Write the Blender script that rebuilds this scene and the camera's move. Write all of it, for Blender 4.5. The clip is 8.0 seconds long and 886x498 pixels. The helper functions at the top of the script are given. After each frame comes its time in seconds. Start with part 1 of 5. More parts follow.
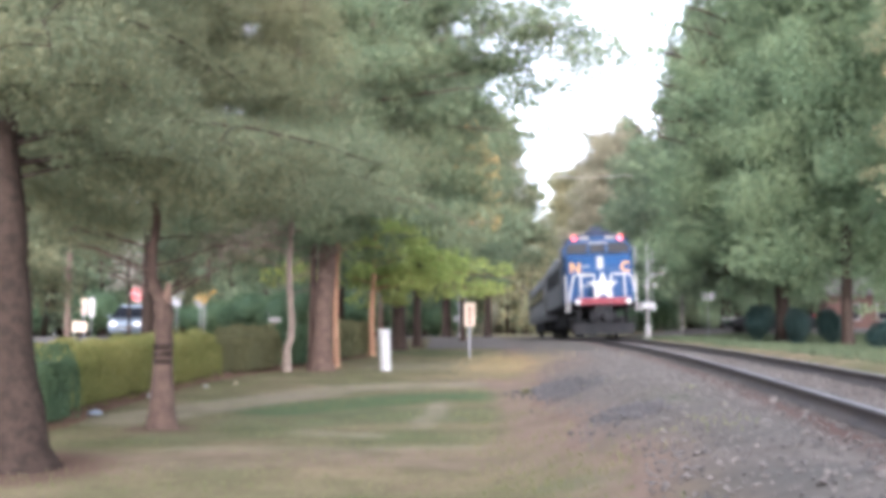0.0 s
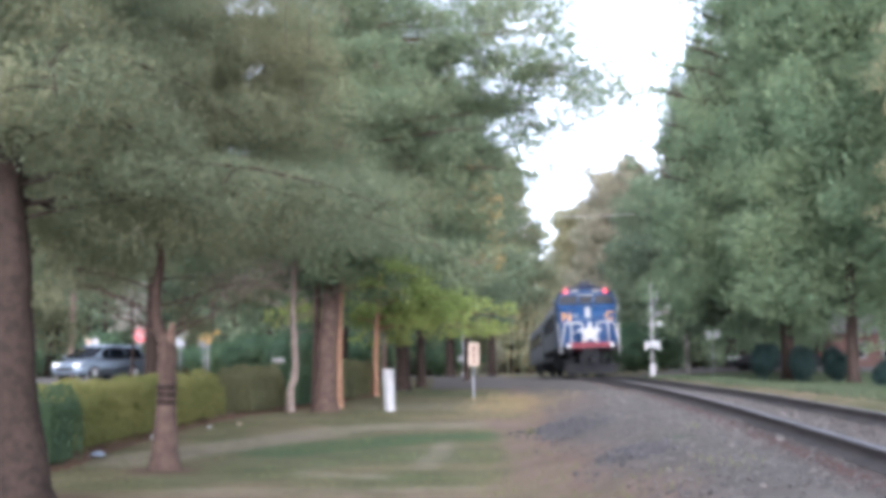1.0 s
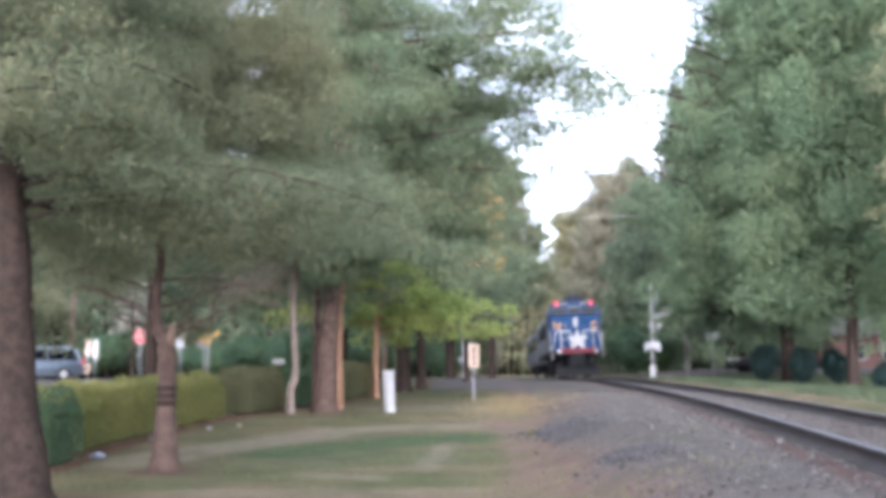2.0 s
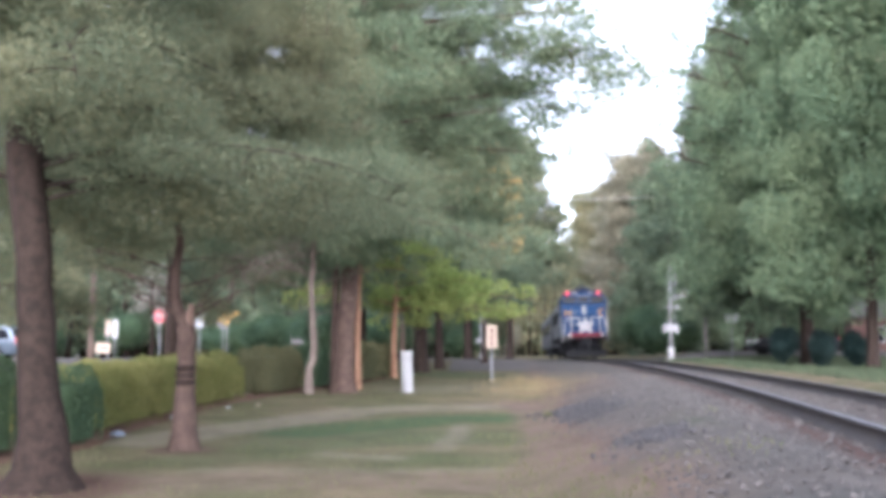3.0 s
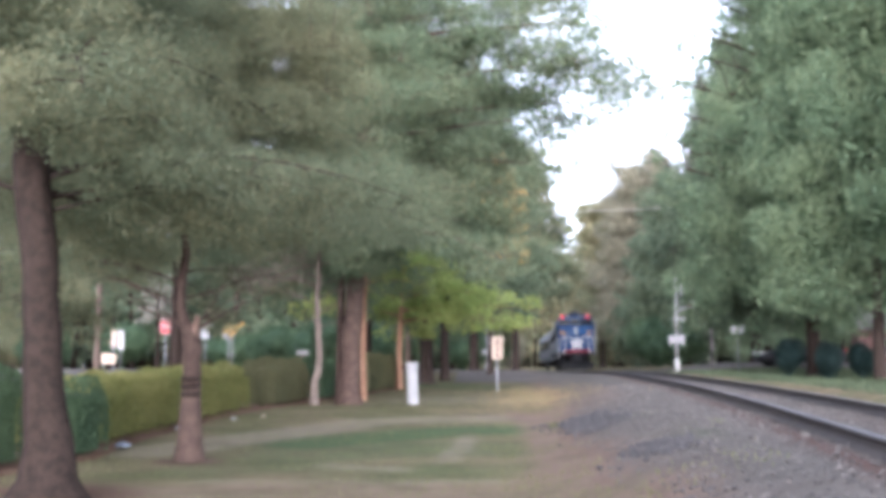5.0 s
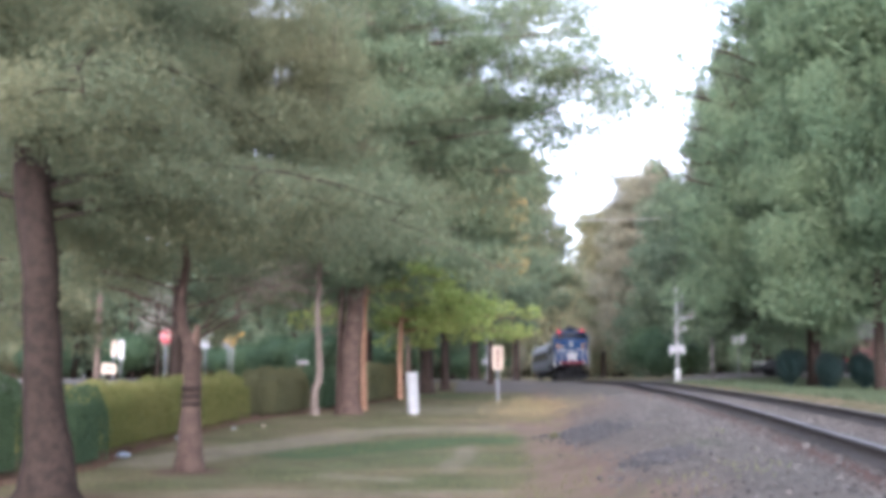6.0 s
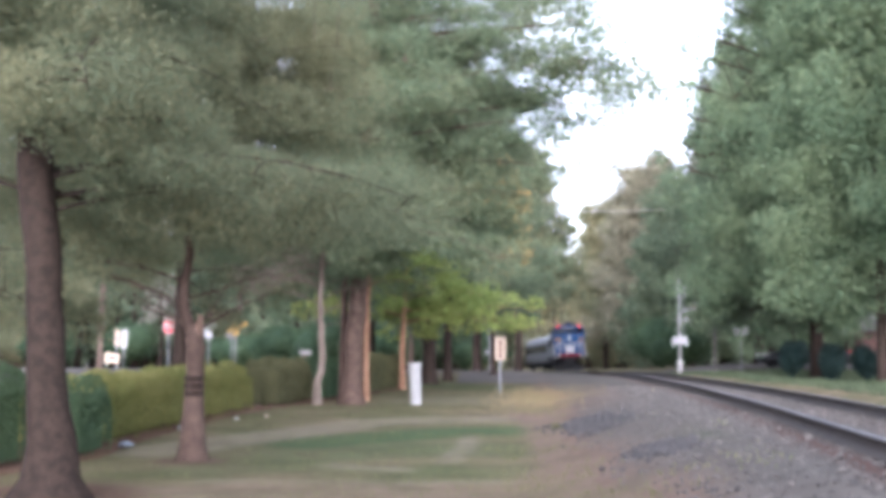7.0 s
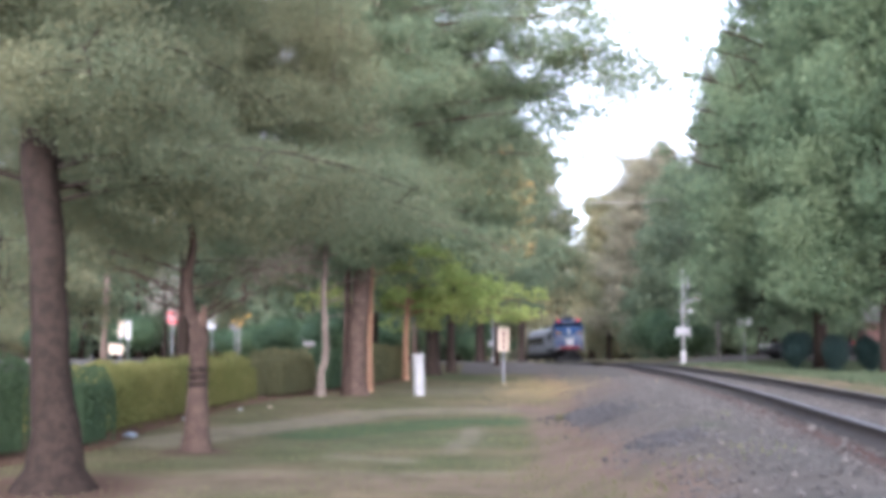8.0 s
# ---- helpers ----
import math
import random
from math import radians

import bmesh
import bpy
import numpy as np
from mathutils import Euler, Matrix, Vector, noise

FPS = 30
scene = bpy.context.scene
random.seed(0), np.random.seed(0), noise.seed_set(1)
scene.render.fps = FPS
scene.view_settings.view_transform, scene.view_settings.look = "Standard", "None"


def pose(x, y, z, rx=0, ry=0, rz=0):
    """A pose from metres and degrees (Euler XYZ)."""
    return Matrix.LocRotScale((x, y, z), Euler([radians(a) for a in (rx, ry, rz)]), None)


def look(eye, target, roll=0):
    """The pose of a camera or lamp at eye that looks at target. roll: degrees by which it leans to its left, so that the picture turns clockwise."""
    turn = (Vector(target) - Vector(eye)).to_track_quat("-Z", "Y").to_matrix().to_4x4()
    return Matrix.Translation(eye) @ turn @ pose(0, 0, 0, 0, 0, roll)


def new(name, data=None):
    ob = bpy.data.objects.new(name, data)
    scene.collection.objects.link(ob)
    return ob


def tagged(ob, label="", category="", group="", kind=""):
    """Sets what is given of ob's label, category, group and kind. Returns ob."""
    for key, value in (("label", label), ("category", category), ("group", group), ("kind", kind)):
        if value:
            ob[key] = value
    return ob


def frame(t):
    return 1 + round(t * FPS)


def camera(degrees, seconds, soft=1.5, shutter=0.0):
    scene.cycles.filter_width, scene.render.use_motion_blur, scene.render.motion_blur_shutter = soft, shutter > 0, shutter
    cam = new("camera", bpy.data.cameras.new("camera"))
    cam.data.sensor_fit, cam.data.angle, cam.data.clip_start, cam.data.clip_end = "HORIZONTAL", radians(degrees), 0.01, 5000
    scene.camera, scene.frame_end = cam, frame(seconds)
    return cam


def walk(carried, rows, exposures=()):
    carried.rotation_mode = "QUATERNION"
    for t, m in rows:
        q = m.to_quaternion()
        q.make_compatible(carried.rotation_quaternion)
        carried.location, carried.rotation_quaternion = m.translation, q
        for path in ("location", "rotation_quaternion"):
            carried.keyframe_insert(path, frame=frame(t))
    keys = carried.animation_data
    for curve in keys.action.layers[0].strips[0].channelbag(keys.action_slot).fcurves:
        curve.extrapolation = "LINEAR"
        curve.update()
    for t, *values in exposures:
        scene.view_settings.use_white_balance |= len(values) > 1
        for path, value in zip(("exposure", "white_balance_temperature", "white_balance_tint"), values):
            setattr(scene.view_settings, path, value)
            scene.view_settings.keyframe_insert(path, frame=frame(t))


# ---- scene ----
# ---- camera and its way ----
cam = camera(42.8, 8.0, soft=5.2)
walk(cam, [
    (0.0, pose(0, 0, 1.5, 94.318, -0.000, 0.000)),
    (0.5, pose(0, 0, 1.5, 95.245, 0.021, -0.300)),
    (1.0, pose(0, 0, 1.5, 96.320, 0.194, 0.203)),
    (1.2, pose(0, 0, 1.5, 96.521, 0.194, 0.204)),
    (2.3, pose(0, 0, 1.5, 96.355, 0.115, 0.237)),
    (2.5, pose(0, 0, 1.5, 96.356, 0.054, 0.893)),
    (3.0, pose(0, 0, 1.5, 95.421, -0.090, 1.108)),
    (3.5, pose(0, 0, 1.5, 95.421, -0.122, 1.485)),
    (4.0, pose(0, 0, 1.5, 95.594, -0.150, 1.277)),
    (4.2, pose(0, 0, 1.5, 95.766, -0.162, 1.391)),
    (5.3, pose(0, 0, 1.5, 96.236, -0.160, 1.384)),
    (5.5, pose(0, 0, 1.5, 96.580, -0.168, 1.426)),
    (6.0, pose(0, 0, 1.5, 96.488, -0.187, 1.405)),
    (6.5, pose(0, 0, 1.5, 96.233, -0.243, 1.373)),
    (7.0, pose(0, 0, 1.5, 96.013, -0.358, 1.536)),
    (7.5, pose(0, 0, 1.5, 95.837, -0.421, 1.757)),
    (8.0, pose(0, 0, 1.5, 95.562, -0.362, 1.706)),
], exposures=[(0.0, 2.9, 5720, 18), (1.0, 2.6, 5450, 18), (2.5, 2.68, 5480, 19), (8.0, 2.68, 5500, 20)])

# ---- world and sun ----
SUN_ELEV, SUN_AZ = radians(14), radians(182)  # azimuth clockwise from +Y
world = bpy.data.worlds.new("world")
scene.world = world
world.use_nodes = True
wn, wl = world.node_tree.nodes, world.node_tree.links
sky = wn.new("ShaderNodeTexSky")
sky.sky_type, sky.sun_disc = "NISHITA", False
sky.sun_elevation, sky.sun_rotation = SUN_ELEV, SUN_AZ
sky.air_density, sky.dust_density, sky.ozone_density = 1.0, 2.0, 1.5
hsv = wn.new("ShaderNodeHueSaturation")
hsv.inputs["Saturation"].default_value = 0.2
wl.new(sky.outputs[0], hsv.inputs["Color"])
wl.new(hsv.outputs[0], wn["Background"].inputs[0])
wn["Background"].inputs[1].default_value = 0.15
sun = new("sun", bpy.data.lights.new("sun", "SUN"))
sun.data.energy, sun.data.angle, sun.data.color = 0.9, radians(90), (1.0, 0.88, 0.76)
sd = Vector((math.sin(SUN_AZ) * math.cos(SUN_ELEV), math.cos(SUN_AZ) * math.cos(SUN_ELEV), math.sin(SUN_ELEV)))
sun.matrix_world = look(sd * 100, (0, 0, 0))


# ---- materials ----
def mat(name, c1, c2=None, spread=0.5, rough=0.8, metal=0.0, scale=4.0, bump=0.15, island=False, obj_rand=False, emit=None, leaf=False, detail_scale=None, contrast=(0.35, 0.65)):
    m = bpy.data.materials.new(name)
    m.use_nodes = True
    n, l = m.node_tree.nodes, m.node_tree.links
    bs = n["Principled BSDF"]
    bs.inputs["Roughness"].default_value, bs.inputs["Metallic"].default_value = rough, metal
    c2 = c2 or tuple(v * 0.7 for v in c1)
    if rough >= 0.85:
        bs.inputs["Specular IOR Level"].default_value = 0.12
    tc = n.new("ShaderNodeTexCoord")
    nz = n.new("ShaderNodeTexNoise")
    nz.inputs["Scale"].default_value, nz.inputs["Detail"].default_value = scale, 6
    l.new(tc.outputs["Object"], nz.inputs["Vector"])
    rp = n.new("ShaderNodeValToRGB")
    rp.color_ramp.elements[0].position, rp.color_ramp.elements[1].position = contrast
    rp.color_ramp.elements[0].color, rp.color_ramp.elements[1].color = (*c1, 1), (*c2, 1)
    fac = nz.outputs["Fac"]
    if island or obj_rand:
        g = n.new("ShaderNodeNewGeometry" if island else "ShaderNodeObjectInfo")
        mx = n.new("ShaderNodeMath")
        mx.operation = "MULTIPLY_ADD"
        l.new(g.outputs["Random Per Island" if island else "Random"], mx.inputs[0])
        mx.inputs[1].default_value = spread
        ad = n.new("ShaderNodeMath")
        ad.operation = "MULTIPLY_ADD"
        l.new(nz.outputs["Fac"], ad.inputs[0])
        ad.inputs[1].default_value, ad.inputs[2].default_value = 1.0, -0.5 * spread
        l.new(ad.outputs[0], mx.inputs[2])
        fac = mx.outputs[0]
    l.new(fac, rp.inputs[0])
    col = rp.outputs[0]
    if detail_scale:
        n2 = n.new("ShaderNodeTexNoise")
        n2.inputs["Scale"].default_value, n2.inputs["Detail"].default_value = detail_scale, 4
        l.new(tc.outputs["Object"], n2.inputs["Vector"])
        mr = n.new("ShaderNodeMapRange")
        mr.inputs[3].default_value, mr.inputs[4].default_value = 0.7, 1.3
        l.new(n2.outputs["Fac"], mr.inputs[0])
        ml = n.new("ShaderNodeMix")
        ml.data_type, ml.blend_type = "RGBA", "MULTIPLY"
        ml.inputs[0].default_value = 1.0
        l.new(col, ml.inputs[6])
        l.new(mr.outputs[0], ml.inputs[7])
        col = ml.outputs[2]
    l.new(col, bs.inputs["Base Color"])
    if bump:
        bp = n.new("ShaderNodeBump")
        bp.inputs["Strength"].default_value = bump
        bp.inputs["Distance"].default_value = 0.02
        l.new((n2 if detail_scale else nz).outputs["Fac"], bp.inputs["Height"])
        l.new(bp.outputs[0], bs.inputs["Normal"])
    if emit:
        bs.inputs["Emission Color"].default_value, bs.inputs["Emission Strength"].default_value = (*emit[0], 1), emit[1]
    if leaf:
        tr = n.new("ShaderNodeBsdfTranslucent")
        l.new(col, tr.inputs[0])
        sh = n.new("ShaderNodeAddShader")  # a leaf passes about as much light as it throws back
        l.new(bs.outputs[0], sh.inputs[0])
        l.new(tr.outputs[0], sh.inputs[1])
        l.new(sh.outputs[0], n["Material Output"].inputs[0])
        bs.inputs["Specular IOR Level"].default_value = 0.05
    return m


def leafmat(name, c1, c2):
    return mat(name, c1, c2, spread=0.3, rough=0.7, scale=0.45, bump=0, island=True, leaf=True)


M_PINE = leafmat("pine_foliage", (0.066, 0.08, 0.048), (0.11, 0.108, 0.06))
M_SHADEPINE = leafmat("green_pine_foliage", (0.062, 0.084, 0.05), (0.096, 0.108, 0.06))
M_DEEP = leafmat("deep_foliage", (0.06, 0.08, 0.051), (0.086, 0.102, 0.06))
M_SPRING = leafmat("spring_foliage", (0.135, 0.175, 0.055), (0.21, 0.225, 0.075))
M_DECID = leafmat("broadleaf_foliage", (0.065, 0.094, 0.055), (0.092, 0.115, 0.063))
M_OLIVE = leafmat("olive_foliage", (0.098, 0.106, 0.062), (0.15, 0.132, 0.074))
M_RUSSET = leafmat("russet_foliage", (0.102, 0.1, 0.07), (0.138, 0.125, 0.084))
# Orange leaf colour stands in for sun on a distant crown.
M_SUNLIT_LEAF = leafmat("sunlit_foliage", (0.26, 0.17, 0.07), (0.32, 0.23, 0.09))
M_BLOSSOM = leafmat("white_blossom", (0.22, 0.205, 0.17), (0.15, 0.14, 0.11))
M_HEDGE_Y = leafmat("yellow_green_hedge", (0.095, 0.1, 0.034), (0.145, 0.138, 0.05))
M_HEDGE_D = leafmat("dark_green_hedge", (0.034, 0.056, 0.032), (0.055, 0.08, 0.04))
M_HEDGE_B = leafmat("brownish_hedge", (0.066, 0.068, 0.036), (0.095, 0.09, 0.045))
M_BUSH = leafmat("dark_bush", (0.01, 0.02, 0.018), (0.02, 0.031, 0.026))
M_BARK = mat("brown_bark", (0.026, 0.0185, 0.0148), (0.046, 0.032, 0.0245), rough=0.95, scale=9, bump=0.9, detail_scale=30)
M_BARK_P = mat("pale_bark", (0.15, 0.118, 0.096), (0.21, 0.168, 0.135), rough=0.9, scale=7, bump=0.5, detail_scale=25)
# The orange is warm low sunlight put into the bark colour.
M_BARK_SUNLIT = mat("sunlit_bark", (0.26, 0.145, 0.088), (0.34, 0.20, 0.125), rough=0.9, scale=6, bump=0.6, detail_scale=22)
M_BARK_R = mat("reddish_bark", (0.07, 0.047, 0.037), (0.108, 0.073, 0.056), rough=0.95, scale=6, bump=0.9, detail_scale=22)
M_WOODCUT = mat("bare_wood", (0.15, 0.095, 0.07), (0.2, 0.135, 0.1), rough=0.9, scale=12)
M_BALLAST = mat("ballast_bed", (0.086, 0.079, 0.068), (0.114, 0.098, 0.083), rough=0.95, scale=0.9, bump=1.0, detail_scale=28)
M_STONE = mat("ballast_stone", (0.085, 0.078, 0.072), (0.15, 0.132, 0.118), rough=0.9, scale=3, bump=0.3, island=True)
M_PILE = mat("dark_gravel", (0.052, 0.05, 0.05), (0.095, 0.088, 0.084), rough=0.95, scale=6, bump=0.8, detail_scale=30)
M_RAIL = mat("rail_steel", (0.055, 0.048, 0.048), (0.08, 0.066, 0.06), rough=0.75, metal=0.3, scale=3, detail_scale=30)
M_RAILTOP = mat("worn_rail_head", (0.1, 0.1, 0.105), (0.14, 0.14, 0.145), rough=0.7, metal=0.2, scale=2, bump=0.05)
M_TIE = mat("weathered_tie", (0.075, 0.058, 0.05), (0.125, 0.098, 0.083), rough=0.95, scale=5, obj_rand=True, detail_scale=30)
M_ASPHALT = mat("asphalt", (0.095, 0.084, 0.074), (0.125, 0.11, 0.096), rough=0.92, scale=0.6, bump=0.5, detail_scale=40)
M_CONCRETE = mat("concrete", (0.28, 0.25, 0.22), (0.34, 0.31, 0.27), rough=0.9, scale=3, detail_scale=30)
M_WHITE = mat("white_paint", (0.27, 0.262, 0.25), (0.32, 0.31, 0.295), rough=0.5, scale=5, bump=0.05)
M_TRAINWHITE = mat("dusty_white_paint", (0.27, 0.265, 0.26), (0.33, 0.325, 0.32), rough=0.6, scale=5, bump=0.05)
M_ALU = mat("aluminium", (0.24, 0.245, 0.24), (0.3, 0.3, 0.29), rough=0.6, metal=0.2, scale=8, bump=0.05)
M_GREY = mat("grey_steel", (0.17, 0.175, 0.175), (0.21, 0.21, 0.21), rough=0.6, metal=0.2, scale=6)
M_BLACK = mat("black_paint", (0.004, 0.004, 0.005), (0.008, 0.008, 0.009), rough=0.5, scale=6, bump=0.05)
M_DIRT = mat("sooty_steel", (0.010, 0.011, 0.012), (0.02, 0.019, 0.019), rough=0.85, scale=5, detail_scale=20)
M_BLUE = mat("locomotive_blue", (0.003, 0.03, 0.088), (0.004, 0.036, 0.104), rough=0.55, scale=2, bump=0.03, detail_scale=9)
M_DBLUE = mat("dark_blue_roof", (0.007, 0.012, 0.03), (0.01, 0.016, 0.038), rough=0.5, scale=3, detail_scale=12)
M_RED = mat("red_paint", (0.10, 0.010, 0.017), (0.13, 0.014, 0.022), rough=0.45, scale=4, bump=0.05)
M_STOPRED = mat("sign_red", (0.33, 0.03, 0.03), (0.38, 0.04, 0.035), rough=0.45, scale=4, bump=0.02)
M_GOLD = mat("gold_lettering", (0.36, 0.165, 0.03), (0.4, 0.19, 0.04), rough=0.5, scale=6, bump=0.02)
M_SILVER = mat("coach_silver", (0.115, 0.12, 0.125), (0.15, 0.152, 0.155), rough=0.65, metal=0.2, scale=1.2, bump=0.05, detail_scale=8)
M_GLASS = mat("dark_window", (0.003, 0.004, 0.006), (0.005, 0.006, 0.008), rough=0.1, scale=2, bump=0)
M_GLASS.node_tree.nodes["Principled BSDF"].inputs["Specular IOR Level"].default_value = 0.03
M_BLUE.node_tree.nodes["Principled BSDF"].inputs["Specular IOR Level"].default_value = 0.2
M_RED.node_tree.nodes["Principled BSDF"].inputs["Specular IOR Level"].default_value = 0.15
M_DBLUE.node_tree.nodes["Principled BSDF"].inputs["Specular IOR Level"].default_value = 0.12
M_MULCH = mat("reddish_mulch", (0.10, 0.055, 0.035), (0.16, 0.10, 0.07), rough=1.0, scale=2.5, bump=0.8, detail_scale=25)
M_BAG = mat("pale_blue_plastic", (0.17, 0.2, 0.24), (0.23, 0.26, 0.3), rough=0.5, scale=20)
M_VERGE = leafmat("verge_grass_blade", (0.04, 0.052, 0.03), (0.058, 0.068, 0.038))
M_MARKER = mat("red_marker_lens", (0.6, 0.05, 0.06), (0.7, 0.05, 0.06), rough=0.3, emit=((1.0, 0.04, 0.06), 0.35), bump=0)
M_MARKCORE = mat("marker_core", (0.6, 0.12, 0.12), (0.6, 0.12, 0.12), rough=0.3, emit=((1.0, 0.16, 0.16), 0.5), bump=0)
M_LAMP = mat("lit_headlamp", (0.45, 0.45, 0.44), (0.45, 0.45, 0.44), rough=0.2, emit=((1.0, 0.95, 0.85), 0.13), bump=0)
M_LENS = mat("clear_lens", (0.34, 0.34, 0.33), (0.38, 0.38, 0.37), rough=0.25, bump=0)
M_VAN = mat("silver_blue_paint", (0.12, 0.15, 0.18), (0.14, 0.17, 0.20), rough=0.35, metal=0.2, scale=2, bump=0.02)
M_TYRE = mat("tyre_rubber", (0.02, 0.02, 0.02), (0.03, 0.03, 0.03), rough=0.9, scale=12)
M_YELLOW = mat("sign_yellow", (0.5, 0.27, 0.035), (0.55, 0.31, 0.05), rough=0.5, scale=4, bump=0.03)
M_CREAM = mat("faded_sign_face", (0.37, 0.28, 0.2), (0.42, 0.325, 0.24), rough=0.6, scale=5, bump=0.03)
M_BRICK = mat("brick_red", (0.105, 0.062, 0.052), (0.14, 0.085, 0.07), rough=0.9, scale=5, detail_scale=16)
M_ROOF = mat("grey_shingle", (0.10, 0.09, 0.085), (0.15, 0.135, 0.125), rough=0.95, scale=4, detail_scale=20)
M_POLE = mat("weathered_pole", (0.17, 0.125, 0.10), (0.23, 0.17, 0.135), rough=0.95, scale=6, detail_scale=26)
M_WIRE = mat("aluminium_wire", (0.6, 0.55, 0.52), (0.65, 0.6, 0.57), rough=0.6, scale=2, bump=0)
M_GRASSBLADE = leafmat("grass_blade", (0.075, 0.084, 0.036), (0.12, 0.108, 0.055))
# Golden blade colour that paints a patch of sun on the grass.
M_SUNLIT_GRASS = leafmat("dry_grass", (0.15, 0.115, 0.06), (0.19, 0.15, 0.082))


def patched(m, layers, mottle=1.7, gain=1.6):
    """Lays colours over a material where an attribute of the mesh says so, with ragged, mottled edges."""
    n, l = m.node_tree.nodes, m.node_tree.links
    bs = n["Principled BSDF"]
    col = bs.inputs["Base Color"].links[0].from_socket
    tc = [k for k in n if k.bl_idname == "ShaderNodeTexCoord"][0]
    mid = n.new("ShaderNodeTexNoise")
    mid.inputs["Scale"].default_value, mid.inputs["Detail"].default_value, mid.inputs["Roughness"].default_value = mottle, 8, 0.68
    l.new(tc.outputs["Object"], mid.inputs["Vector"])
    edge = n.new("ShaderNodeMath")
    edge.operation = "MULTIPLY_ADD"
    l.new(mid.outputs["Fac"], edge.inputs[0])
    edge.inputs[1].default_value, edge.inputs[2].default_value = gain, -0.5 * gain
    shade = n.new("ShaderNodeMapRange")
    shade.inputs[1].default_value, shade.inputs[2].default_value = 0.3, 0.7
    shade.inputs[3].default_value, shade.inputs[4].default_value = 0.8, 1.2
    l.new(mid.outputs["Fac"], shade.inputs[0])
    for name, rgb in layers:
        at = n.new("ShaderNodeAttribute")
        at.attribute_name = name
        both = n.new("ShaderNodeMath")
        both.operation, both.use_clamp = "ADD", True
        l.new(at.outputs["Fac"], both.inputs[0])
        l.new(edge.outputs[0], both.inputs[1])
        gate = n.new("ShaderNodeMath")
        gate.operation, gate.use_clamp = "MULTIPLY", True
        l.new(both.outputs[0], gate.inputs[0])
        l.new(at.outputs["Fac"], gate.inputs[1])
        mx = n.new("ShaderNodeMix")
        mx.data_type = "RGBA"
        l.new(gate.outputs[0], mx.inputs[0])
        l.new(col, mx.inputs[6])
        mx.inputs[7].default_value = (*rgb, 1)
        col = mx.outputs[2]
    ml = n.new("ShaderNodeMix")
    ml.data_type, ml.blend_type = "RGBA", "MULTIPLY"
    ml.inputs[0].default_value = 1.0
    l.new(col, ml.inputs[6])
    l.new(shade.outputs[0], ml.inputs[7])
    l.new(ml.outputs[2], bs.inputs["Base Color"])
    return m


MULCH = (0.085, 0.05, 0.037)
EARTH = (0.155, 0.110, 0.082)
M_GROUND = patched(mat("lawn_earth", (0.082, 0.083, 0.038), (0.150, 0.118, 0.069), rough=1.0, scale=0.6, bump=0.6, detail_scale=9, contrast=(0.36, 0.66)),
                   (("lush_shade", (0.058, 0.084, 0.036)), ("straw_sun", (0.17, 0.144, 0.1)), ("wear", EARTH), ("mulch", MULCH)))
patched(M_BALLAST, (("rust", (0.085, 0.050, 0.040)), ("soil", EARTH), ("grit", (0.062, 0.060, 0.060)), ("weedy", (0.062, 0.068, 0.042))), 2.2, 2.0)


# ---- builders ----
def box(bm, x0, x1, y0, y1, z0, z1, bevel=0.0):
    r = bmesh.ops.create_cube(bm, size=1, matrix=Matrix.LocRotScale(((x0 + x1) / 2, (y0 + y1) / 2, (z0 + z1) / 2), None, (abs(x1 - x0), abs(y1 - y0), abs(z1 - z0))))
    if bevel:
        es = list({e for v in r["verts"] for e in v.link_edges})
        bmesh.ops.bevel(bm, geom=es, offset=bevel, segments=2, affect="EDGES", profile=0.6)
    return bm


def tube(bm, pts, radii, n=8, cap=True):
    pts = [Vector(p) for p in pts]
    if not hasattr(radii, "__len__"):
        radii = [radii] * len(pts)
    rings = []
    for i, p in enumerate(pts):
        d = (pts[min(i + 1, len(pts) - 1)] - pts[max(i - 1, 0)]).normalized()
        a = d.orthogonal().normalized() if i == 0 else (ref - d * ref.dot(d)).normalized()
        ref = a
        b = d.cross(a)
        rings.append([bm.verts.new(p + (a * math.cos(2 * math.pi * k / n) + b * math.sin(2 * math.pi * k / n)) * radii[i]) for k in range(n)])
    for r0, r1 in zip(rings, rings[1:]):
        for k in range(n):
            f = bm.faces.new((r0[k], r0[(k + 1) % n], r1[(k + 1) % n], r1[k]))
            f.smooth = True
    if cap:
        bm.faces.new(rings[0][::-1])
        bm.faces.new(rings[-1])
    return bm


def prism(bm, poly, y0, y1, axis="y"):
    """A flat outline (a, b), drawn out along an axis: y gives (a, y, b), x gives (x, a, b), z gives (a, b, z)."""
    def at(a, b, c):
        return (a, c, b) if axis == "y" else (c, a, b) if axis == "x" else (a, b, c)
    lo = [bm.verts.new(at(a, b, y0)) for a, b in poly]
    hi = [bm.verts.new(at(a, b, y1)) for a, b in poly]
    bm.faces.new(lo)
    bm.faces.new(hi[::-1])
    for i in range(len(poly)):
        j = (i + 1) % len(poly)
        bm.faces.new((lo[i], hi[i], hi[j], lo[j]))
    bmesh.ops.recalc_face_normals(bm, faces=bm.faces[:])
    return bm


def part(name, bm, material, parent=None, label="", m=None):
    me = bpy.data.meshes.new(name)
    bm.to_mesh(me)
    bm.free()
    me.materials.append(material)
    ob = new(name, me)
    if parent:
        ob.parent = parent
    if m is not None:
        ob.matrix_basis = m
    if label:
        ob["label"] = label
    return ob


def share(name, ob, parent, m):
    o = new(name, ob.data)
    o.parent, o.matrix_basis = parent, m
    return o


